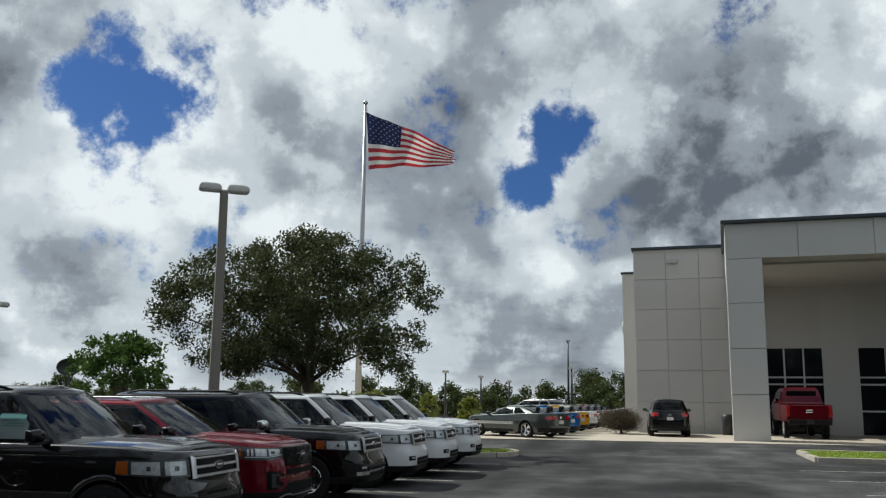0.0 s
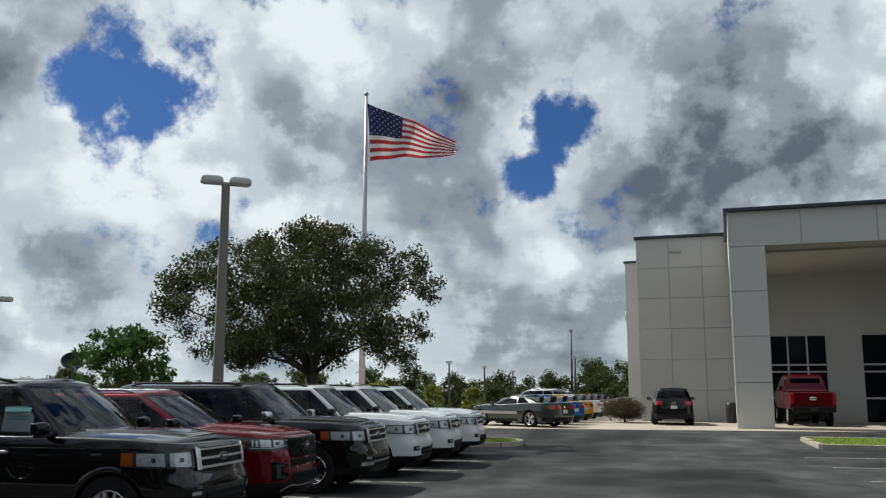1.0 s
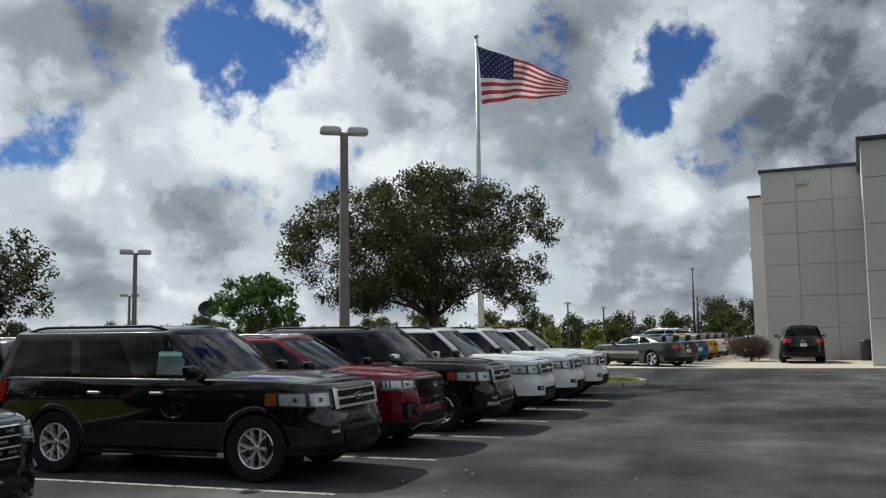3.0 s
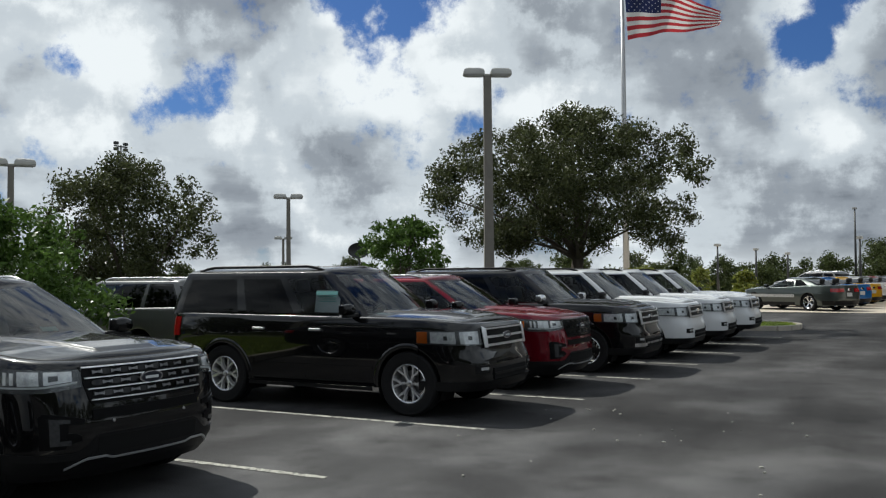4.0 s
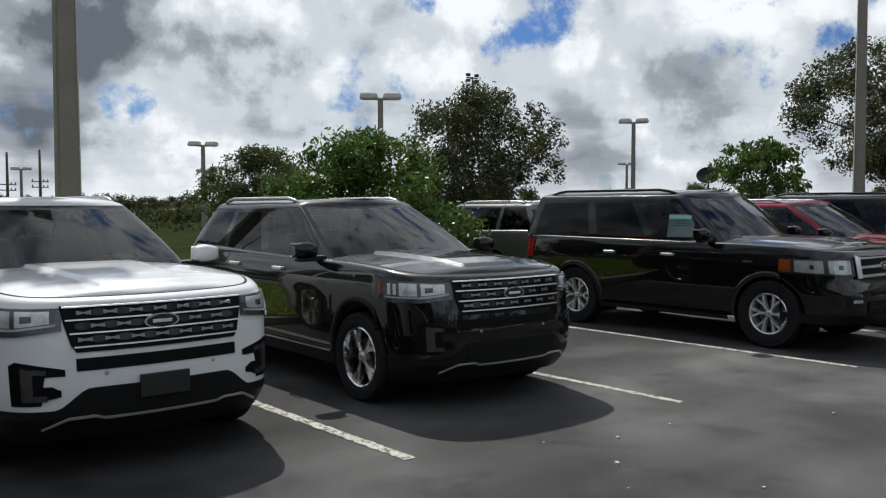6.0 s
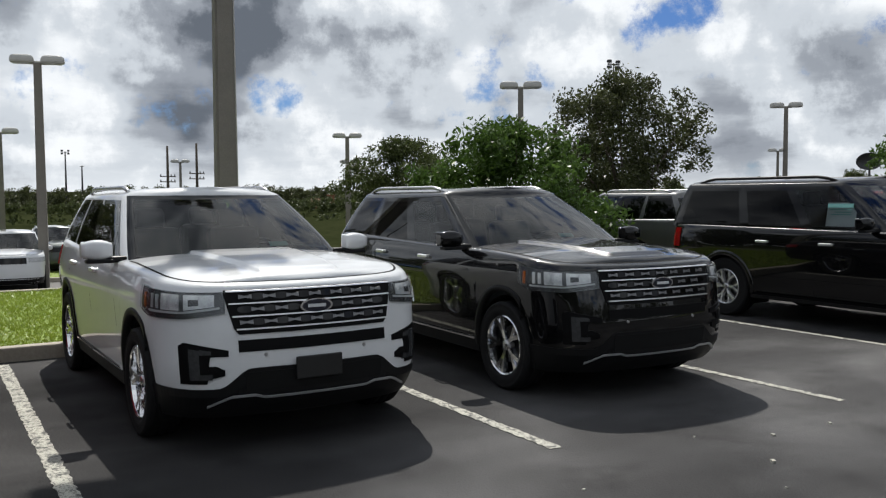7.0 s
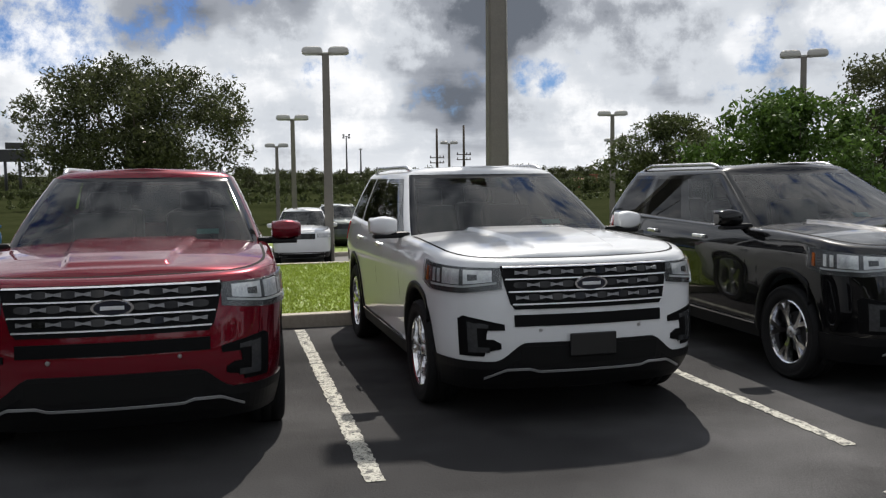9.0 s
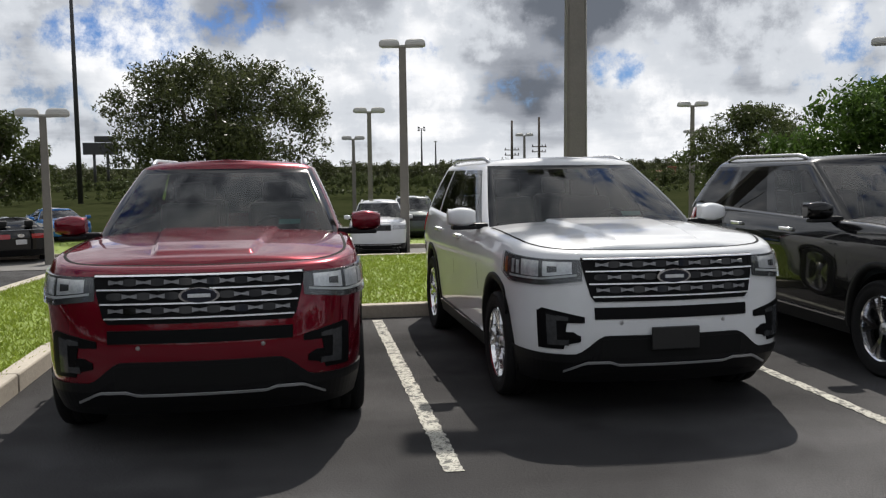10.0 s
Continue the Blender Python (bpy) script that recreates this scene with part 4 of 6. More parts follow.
def car_shell(sh, root, paint_mat):
    sp = sh.spec
    bm = bmesh.new()
    cowl = sp["cowl"]
    for sgn in (1, -1):
        rows, ring = [], []
        for u in sh.us:
            x = float(np.interp(u, sh.us, sh.x))
            zt, zb = sh.top(x), sh.bottom(x)
            row = [sh.at(u * sgn, zb, -0.03)] + [sh.at(u * sgn, zb + (zt - zb) * k / 14, 0.0) for k in range(15)]
            row += [sh.at(u * sgn, zt + 0.016, -0.010), sh.at(u * sgn, zt + 0.026, -0.030), sh.at(u * sgn, zt + 0.031, -0.065)]
            if u == 0 or u == 1:
                for p in row:
                    p.y = 0
            rows.append(row)
            ring.append(row[-1])
        add_grid(bm, rows)
    bmesh.ops.remove_doubles(bm, verts=bm.verts[:], dist=0.0008)
    bmesh.ops.recalc_face_normals(bm, faces=bm.faces)
    body_ = part("body", bm, paint_mat, root)
    # bonnet: runs from the edge ring inwards, with two raised creases
    bm = bmesh.new()
    for sgn in (1, -1):
        rows = []
        for u in sh.us:
            x = float(np.interp(u, sh.us, sh.x))
            if x < cowl:
                break
            e = sh.at(u, sh.top(x) + 0.031, -0.065)
            w = max(e.y, 0.0)
            row = []
            for k in range(57):
                t = k / 56
                y = w * (1 - t)
                z = e.z + sp["crown"] * (1 - (1 - t) ** 3) * min(1, w / 0.6)
                line = sp["ridge_y"] + 0.09 * (0.7 - x)
                ridge = sp["ridge"] * step(-0.016, 0.016, line - y) * step(0.84, 0.74, x)
                row.append(Vector((e.x, y * sgn, z + ridge)))
            rows.append(row)
        add_grid(bm, rows)
    bmesh.ops.remove_doubles(bm, verts=bm.verts[:], dist=0.0008)
    bmesh.ops.recalc_face_normals(bm, faces=bm.faces)
    part("bonnet", bm, paint_mat, root)
    # dark shut line round the bonnet
    for sgn in (1, -1):
        bm = bmesh.new()
        rows = []
        for u in sh.us:
            x = float(np.interp(u, sh.us, sh.x))
            if x < cowl + 0.1:
                break
            z = sh.top(x) + 0.034
            rows.append([sh.at(u * sgn, z - 0.004, -0.052), sh.at(u * sgn, z, -0.062), sh.at(u * sgn, z + 0.0005, -0.068)])
        add_grid(bm, rows, False)
        part("shut_line", bm, M["liner"], root)
    # floor pan and wheel housings
    bx = sh.x[-1]
    part("floor_pan", box(((bx + 0.75) / 2, 0, 0.42), (0.75 - bx - 0.35, 1.30, 0.26), None, 0.03), M["liner"], root)
    for ax in (0.0, -sp["wheelbase"]):
        for sgn in (1, -1):
            prof = [(sp["arch"] + 0.012, 0.93 * sgn), (sp["arch"] + 0.012, 0.55 * sgn), (0.05, 0.55 * sgn)]
            rows = [[Vector((ax + math.cos(a) * r, y, sp["wheel"] + math.sin(a) * r)) for r, y in prof] for a in span(-0.45, math.pi + 0.45, 20)]
            bm = bmesh.new()
            add_grid(bm, rows)
            part("wheel_housing", bm, M["liner"], root)
    return body_


def cabin(sh, root, paint_mat, glassy=True):
    """Roof, pillars and windows above the waist. Columns of the grid run round the car, so that pillars follow the slant of the screens."""
    sp = sh.spec
    c = sp["cabin"]
    zs = [c["waist"] + (c["eave"] - c["waist"]) * k / 14 for k in range(15)]
    NF, NS, NR = 15, 64, 12

    def column(i, z):
        t = (z - c["waist"]) / (c["eave"] - c["waist"])
        xf = c["front"][0] + (c["front"][1] - c["front"][0]) * t - 0.03 * math.sin(t * math.pi) * -1
        xr = c["rear"][0] + (c["rear"][1] - c["rear"][0]) * t + -0.02 * math.sin(t * math.pi)
        w = c["half"][0] + (c["half"][1] - c["half"][0]) * (t ** 1.25)
        bow, rb = c["bow"], c["rbow"]
        if i <= NF:
            q = i / NF * 0.955
            return Vector((xf - bow * q * q, w * q, z))
        if i <= NF + NS:
            q = (i - NF) / NS
            xa, xb = xf - bow - 0.015, xr + rb
            y = w * (0.975 + 0.025 * math.sin(min(1, q * 8) * math.pi / 2))
            y *= 1 - c["taper"] * max(0, q - 0.35) ** 2
            return Vector((xa + (xb - xa) * q, y, z))
        q = (i - NF - NS) / NR
        y = w * (1 - c["taper"] * 0.42) * math.cos(q * math.pi / 2) ** 0.55
        return Vector((xr + rb * (1 - q) ** 2 - 0.0, y, z))

    total = NF + NS + NR
    side = lambda q: NF + round(q * NS)
    wins = []
    r0, r1 = 1, 12
    wins.append(("windscreen", 0, NF - 1, 1, 13, M["windscreen"]))
    for (a, b, m) in sp["windows"]:
        wins.append(("side_window", side(a), side(b), r0, r1, M[m]))
    wins.append(("rear_window", NF + NS + 3, total, 2, 11, M["privacy_glass"]))
    bm = bmesh.new()
    panes = {}
    for sgn in (1, -1):
        grid = [[column(i, z) for z in zs] for i in range(total + 1)]
        for row in grid:
            for p in row:
                p.y *= sgn
        vs = [[bm.verts.new(p) for p in row] for row in grid]
        for i in range(total):
            for j in range(14):
                inside = edge = False
                for k, (nm, a, b, lo, hi, m) in enumerate(wins):
                    if a <= i < b and lo <= j < hi:
                        inside = True
                        panes.setdefault((k, sgn if nm == "side_window" else 0), []).append([grid[i][j], grid[i + 1][j], grid[i + 1][j + 1], grid[i][j + 1]])
                    elif a - 1 <= i < b + 1 and lo - 1 <= j < hi + 1:
                        edge = True
                if inside:
                    continue
                f = bm.faces.new((vs[i][j], vs[i + 1][j], vs[i + 1][j + 1], vs[i][j + 1]))
                f.smooth = True
                f.material_index = 1 if edge or (sp["dark_pillars"] and side(sp["dark_pillars"][0]) <= i < side(sp["dark_pillars"][1]) and 1 <= j < 12) else 0
        # roof, rounded over at the eaves
        rows = []
        mid = (c["front"][1] + c["rear"][1]) / 2
        for i in range(total + 1):
            e = grid[i][-1]
            row = [e]
            for k in range(1, 17):
                t = (k / 16) ** 1.6
                g = 1 - (1 - t) ** 2
                row.append(Vector((e.x + (mid - e.x) * (0.045 if abs(e.x - mid) > 0.9 else 0.02) * min(1, t * 4), e.y * (1 - t), e.z + c["dome"] * (0.55 * (1 - (1 - t) ** 9) + 0.45 * (1 - (1 - t) ** 2)))))
            rows.append(row)
        add_grid(bm, rows)
    bmesh.ops.remove_doubles(bm, verts=bm.verts[:], dist=0.0008)
    bmesh.ops.recalc_face_normals(bm, faces=bm.faces)
    cab = part("roof", bm, [paint_mat, M["gloss_black"]], root)
    for (k, sgn), quads in panes.items():
        bm = bmesh.new()
        for q in quads:
            f = bm.faces.new([bm.verts.new(p) for p in q])
            f.smooth = True
        bmesh.ops.remove_doubles(bm, verts=bm.verts[:], dist=0.0008)
        bmesh.ops.recalc_face_normals(bm, faces=bm.faces)
        part(wins[k][0], bm, wins[k][5], root)
    # bright strip along the waist
    if sp.get("strip"):
        for sgn in (1, -1):
            bm = bmesh.new()
            rows = []
            for i in range(NF + 2, NF + NS - 1):
                p = column(i, zs[0] + 0.012)
                rows.append([Vector((p.x, (p.y + o) * sgn, p.z + dz)) for o, dz in ((-0.01, -0.012), (0.008, -0.012), (0.008, 0.010), (-0.01, 0.010))])
            add_grid(bm, rows, False)
            part("waist_trim", bm, M[sp["strip"]], root)
    # roof rails
    for sgn in (1, -1):
        pts, y0 = [], c["half"][1] * 0.90
        a, b = c["front"][1] - c["bow"] - 0.10, c["rear"][1] + 0.25
        for q in span(0, 1, 16):
            rise = sp["rail"] * min(1, math.sin(q * math.pi) * 3.2)
            pts.append((a + (b - a) * q, (y0 - 0.015 * math.cos((q - 0.5) * 2)) * sgn, c["eave"] + c["dome"] * 0.42 + rise - 0.005))
        part("roof_rail", tube(pts, [0.012] + [0.02] * 15 + [0.012], 8), M[sp["rail_mat"]], root)
    # interior
    s = sp["seat_z"]
    dash = box((c["front"][0] - 0.42, 0, c["waist"] - 0.10), (0.5, 1.5, 0.24), None, 0.06)
    part("dashboard", dash, M["leather"], root)
    part("cabin_floor", box(((c["front"][0] + c["rear"][0]) / 2, 0, 0.60), (c["front"][0] - c["rear"][0] - 0.2, 1.6, 0.06)), M["leather"], root)
    xs = c["front"][0] - 1.45
    seat_me = None
    for x in (xs, xs - 0.95):
        for y in (-0.38, 0.38):
            st = part("seat", box((x, y, s + 0.36), (0.17, 0.50, 0.66), Matrix.Rotation(radians(-14), 4, "Y"), 0.06), M["leather"], root)
            part("headrest", box((x - 0.13, y, s + 0.77), (0.10, 0.26, 0.19), Matrix.Rotation(radians(-10), 4, "Y"), 0.045), M["leather"], st)
    wheel_pts = [(c["front"][0] - 0.80 + 0.06 * math.sin(a), 0.38 + 0.18 * math.cos(a), c["waist"] - 0.05 + 0.17 * math.sin(a)) for a in span(0, math.tau, 22)]
    part("steering_wheel", tube(wheel_pts, 0.016, 8), M["leather"], root)
    part("rear_view_mirror", box((c["front"][1] + 0.02 - 0.02, 0, c["eave"] - 0.10), (0.04, 0.24, 0.07), None, 0.015), M["gloss_black"], root)
    return column


def road_wheel(root, sp, x, side, style):
    r, rr = sp["wheel"], sp["rim"]
    w = part("wheel", lathe([(rr - 0.02, -0.11), (rr - 0.02, 0.07)], 36), M["liner"], root)
    w.matrix_local = Matrix.Translation((x, side * sp["track"], r)) @ Matrix.Rotation(0 if side > 0 else math.pi, 4, "Z")
    tyre = lathe([(rr, -0.10), (rr + 0.03, -0.125), (r - 0.03, -0.125), (r - 0.008, -0.11), (r, -0.08), (r, -0.04), (r - 0.006, -0.037), (r - 0.006, -0.031), (r, -0.028), (r, 0.028), (r - 0.006, 0.031), (r - 0.006, 0.037), (r, 0.04), (r, 0.08), (r - 0.008, 0.11), (r - 0.03, 0.125), (r - 0.035, 0.121), (r - 0.06, 0.122), (rr + 0.03, 0.122), (rr + 0.006, 0.105), (rr, 0.09)], 44)
    part("tyre", tyre, M["rubber"], w, smooth=True)
    rim = lathe([(rr + 0.004, 0.10), (rr - 0.006, 0.108), (rr - 0.016, 0.10), (rr - 0.022, 0.07), (rr - 0.03, 0.0), (rr - 0.03, -0.09)], 44)
    n, pair = style
    for k in range(n):
        for d in ((-1, 1) if pair else (0,)):
            a = k * math.tau / n + d * ((0.20 if n == 5 else 0.23) if pair else 0)
            a1 = k * math.tau / n + d * (0.06 if pair else 0) * (1 if pair else 0)
            w0, w1 = ((0.017, 0.027) if n == 5 else (0.012, 0.022)) if pair else (0.024, 0.042)
            o, i_ = Vector((math.cos(a), 0, math.sin(a))), Vector((math.cos(a1), 0, math.sin(a1)))
            to, ti = Vector((-math.sin(a), 0, math.cos(a))), Vector((-math.sin(a1), 0, math.cos(a1)))
            P = []
            for base, tang, wid, y0, y1 in ((i_ * 0.045, ti, w0, 0.075, 0.03), (i_ * (rr * 0.5) + o * 0.0, ti * 0.5 + to * 0.5, (w0 + w1) / 2, 0.088, 0.04), (o * (rr - 0.012), to, w1, 0.098, 0.05)):
                P.append([base - tang * wid + Vector((0, y1, 0)), base - tang * wid * 0.7 + Vector((0, y0, 0)), base + tang * wid * 0.7 + Vector((0, y0, 0)), base + tang * wid + Vector((0, y1, 0))])
            add_grid(rim, P, False)
    part("rim", rim, M["polished"] if n == 5 else M["alloy"], w)
    part("brake_disc", lathe([(0.02, 0.01), (0.165, 0.01), (0.165, -0.02)], 28), M["disc"], w)
    part("hub_cap", lathe([(0.0, 0.088), (0.03, 0.087), (0.042, 0.08), (0.05, 0.06), (0.055, 0.02)], 20), M["satin"], w, smooth=True)
    return w


def side_mirror(root, sh, x, z, side, mat, cap):
    u = sh.ux(x) * side
    p = sh.at(u, z - 0.10)
    y = p.y + side * 0.16
    bm = bmesh.new()
    rows = []
    for q in span(0, 1, 8):
        s = 0.55 + 0.45 * math.sin((0.12 + 0.80 * q) * math.pi)
        cx = x + 0.0 - 0.02 * q
        ring = []
        for a in span(0, math.tau, 16):
            ca, sa = math.cos(a), math.sin(a)
            ring.append(Vector((cx + 0.085 * s * math.copysign(abs(ca) ** 0.7, ca) * (1.0 if ca > 0 else 0.6), y + side * (q - 0.5) * 0.22, z + 0.078 * s * math.copysign(abs(sa) ** 0.6, sa))))
        rows.append(ring)
    vs = add_grid(bm, rows)
    for r in (vs[0], vs[-1]):
        bm.faces.new(r[:-1])
    bmesh.ops.remove_doubles(bm, verts=bm.verts[:], dist=0.0005)
    bmesh.ops.recalc_face_normals(bm, faces=bm.faces)
    mir = part("wing_mirror", bm, mat, root)
    part("mirror_arm", box((x + 0.0, p.y + side * 0.02, z - 0.075), (0.09, 0.16, 0.05), None, 0.015), M["plastic"], mir)
    part("mirror_glass", box((x - 0.062, y, z), (0.008, 0.20, 0.13), None, 0.003), M["chrome"], mir)
    if cap:
        part("mirror_base", box((x + 0.01, y - side * 0.02, z - 0.085), (0.10, 0.2, 0.03), None, 0.01), M["plastic"], mir)
    return mir


def seam(sh, root, pts, w=0.007):
    """A dark shut line along (x, z) points on both sides."""
    for s in (1, -1):
        bm = bmesh.new()
        rows = []
        for i, (x, z) in enumerate(pts):
            x2, z2 = pts[min(i + 1, len(pts) - 1)]
            x1, z1 = pts[max(i - 1, 0)]
            d = math.hypot(x2 - x1, z2 - z1) or 1
            nx, nz = -(z2 - z1) / d * w / 2, (x2 - x1) / d * w / 2
            rows.append([sh.at(sh.ux(x + nx) * s, z + nz, 0.0012), sh.at(sh.ux(x - nx) * s, z - nz, 0.0012)])
        add_grid(bm, rows, False)
        part("shut_line", bm, M["liner"], root)


def side_plate(sh, root, name, x0, x1, lo, hi, mat, off=0.008, n=24):
    for s in (1, -1):
        us = [sh.ux(x) * s for x in span(x0, x1, n)]
        f = lambda v: [v(x) for x in span(x0, x1, n)] if callable(v) else v
        part(name, patch(sh, us, f(lo), f(hi), off), mat, root)


def arch_lip(sh, root, mat, wide=0.05):
    sp = sh.spec
    for ax in (0.0, -sp["wheelbase"]):
        for s in (1, -1):
            bm = bmesh.new()
            rows = []
            for a in span(-0.12, math.pi + 0.12, 30):
                row = []
                for r, off in ((sp["arch"] - 0.012, -0.04), (sp["arch"] - 0.012, 0.010), (sp["arch"] + wide, 0.010), (sp["arch"] + wide + 0.006, -0.01)):
                    row.append(sh.at(sh.ux(ax + math.cos(a) * r) * s, sp["wheel"] + math.sin(a) * r, off))
                rows.append(row)
            add_grid(bm, rows)
            part("arch_lip", bm, mat, root)


def handles(sh, root, xs, z, mat):
    for x in xs:
        for s in (1, -1):
            u = sh.ux(x) * s
            p = sh.at(u, z, 0.028)
            h = part("door_handle", box(p, (0.19, 0.022, 0.034), None, 0.01), mat, root)
            for dx in (-0.08, 0.08):
                part("handle_mount", box(sh.at(sh.ux(x + dx) * s, z, 0.01), (0.03, 0.04, 0.03), None, 0.006), mat, h)


def badge(sh, root, z, w, h, off):
    """A plain dark oval with a bright rim and a bright bar across it."""
    for name, k, o, mat in (("badge", 1.0, off, M["chrome"]), ("badge_field", 0.86, off + 0.004, M["badge_blue"])):
        bm = bmesh.new()
        p0 = sh.at(0, z, o)
        zc = p0.z
        c0 = [bm.verts.new((p0.x, math.cos(a) * w / 2 * k, zc + math.sin(a) * h / 2 * k)) for a in span(0, math.tau, 28)[:-1]]
        c1 = [bm.verts.new((p0.x - 0.03, math.cos(a) * w / 2 * k, zc + math.sin(a) * h / 2 * k)) for a in span(0, math.tau, 28)[:-1]]
        bm.faces.new(c0)
        for i in range(28):
            bm.faces.new((c0[i], c1[i], c1[(i + 1) % 28], c0[(i + 1) % 28]))
        bmesh.ops.recalc_face_normals(bm, faces=bm.faces)
        part(name, bm, mat, root)
    part("badge_bar", box((sh.at(0, z, off + 0.006).x, 0, sh.at(0, z).z), (0.004, w * 0.55, h * 0.22), None, 0.001), M["led_bar"], root)


# ---------------------------------------------------------------- vehicles: the models
CROSSOVER = dict(
    plan=[(0.93, 0), (0.915, 0.30), (0.87, 0.61), (0.77, 0.82), (0.58, 0.935), (0.30, 0.98), (-0.4, 0.995), (-1.6, 0.995), (-2.8, 0.99), (-3.4, 0.96), (-3.82, 0.90), (-4.02, 0.74), (-4.09, 0.4), (-4.10, 0)],
    ky=[(0.2, 0.93), (0.38, 0.965), (0.55, 0.985), (0.72, 0.99), (0.86, 1.0), (0.98, 0.992), (1.08, 0.965), (1.2, 0.93)],
    fx=[(0.2, -0.16), (0.30, -0.06), (0.40, 0.0), (0.55, 0.012), (0.66, 0.0), (0.80, -0.02), (1.0, -0.06), (1.1, -0.13)],
    rx=[(0.2, 0.12), (0.4, 0.0), (0.7, 0.0), (1.0, 0.03), (1.2, 0.06)],
    top=[(0.95, 1.022), (0.70, 1.045), (0.4, 1.072), (0.0, 1.092), (-0.3, 1.105), (-1.5, 1.12), (-3.0, 1.15), (-4.1, 1.17)],
    low=[(0.95, 0.235), (0.5, 0.26), (0.45, 0.27), (-0.5, 0.27), (-2.4, 0.27), (-3.4, 0.30), (-4.1, 0.33)],
    lift=0.066, wheelbase=2.86, arch=0.425, wheel=0.385, rim=0.262, track=0.862, cowl=-0.62, crown=0.040, ridge=0.022, ridge_y=0.30,
    cabin=dict(waist=1.185, eave=1.70, front=(-0.42, -1.30), rear=(-4.02, -3.62), half=(0.915, 0.72), bow=0.22, rbow=0.16, dome=0.075, taper=0.16),
    windows=[(0.045, 0.335, "clear_window"), (0.385, 0.655, "privacy_glass"), (0.72, 0.955, "privacy_glass")], dark_pillars=(0.33, 0.39), strip="chrome", rail=0.045, rail_mat="satin", seat_z=0.72)

BIG = dict(
    plan=[(0.96, 0), (0.955, 0.35), (0.93, 0.62), (0.86, 0.82), (0.70, 0.935), (0.45, 0.975), (-0.4, 0.995), (-1.6, 1.0), (-3.0, 0.995), (-3.65, 0.98), (-3.98, 0.94), (-4.12, 0.82), (-4.17, 0.45), (-4.18, 0)],
    ky=[(0.2, 0.95), (0.45, 0.975), (0.7, 0.99), (0.95, 1.0), (1.10, 0.993), (1.2, 0.975), (1.3, 0.955)],
    fx=[(0.2, -0.14), (0.36, -0.02), (0.45, 0.02), (0.70, 0.02), (0.80, -0.03), (0.86, -0.05), (1.1, -0.09), (1.2, -0.15)],
    rx=[(0.2, 0.1), (0.4, 0.0), (0.8, 0.0), (0.9, 0.03), (1.3, 0.06)],
    top=[(0.97, 1.135), (0.7, 1.16), (0.3, 1.188), (-0.4, 1.207), (-1.5, 1.215), (-4.3, 1.235)],
    low=[(0.97, 0.33), (0.5, 0.36), (-0.5, 0.34), (-2.5, 0.34), (-3.5, 0.38), (-4.3, 0.42)],
    lift=0.0, wheelbase=3.02, arch=0.455, wheel=0.405, rim=0.245, track=0.855, cowl=-0.66, crown=0.05, ridge=0.024, ridge_y=0.40,
    cabin=dict(waist=1.225, eave=1.82, front=(-0.50, -1.22), rear=(-4.15, -3.98), half=(0.935, 0.77), bow=0.16, rbow=0.10, dome=0.08, taper=0.07),
    windows=[(0.04, 0.285, "clear_window"), (0.325, 0.575, "privacy_glass"), (0.63, 0.955, "privacy_glass")], dark_pillars=(0.28, 0.63), strip="chrome", rail=0.055, rail_mat="plastic", seat_z=0.86)


def sunken(sh, root, name, ys, lo, hi, mat, off=0.006, nz=2):
    return part(name, patch(sh, [sh.uy(y) for y in ys], lo, hi, off, nz), mat, root)


def wrap(sh, a, b, n):
    """u from y = a on the nose to x = b on the flank."""
    return span(abs(sh.uy(a)), sh.ux(b), n)


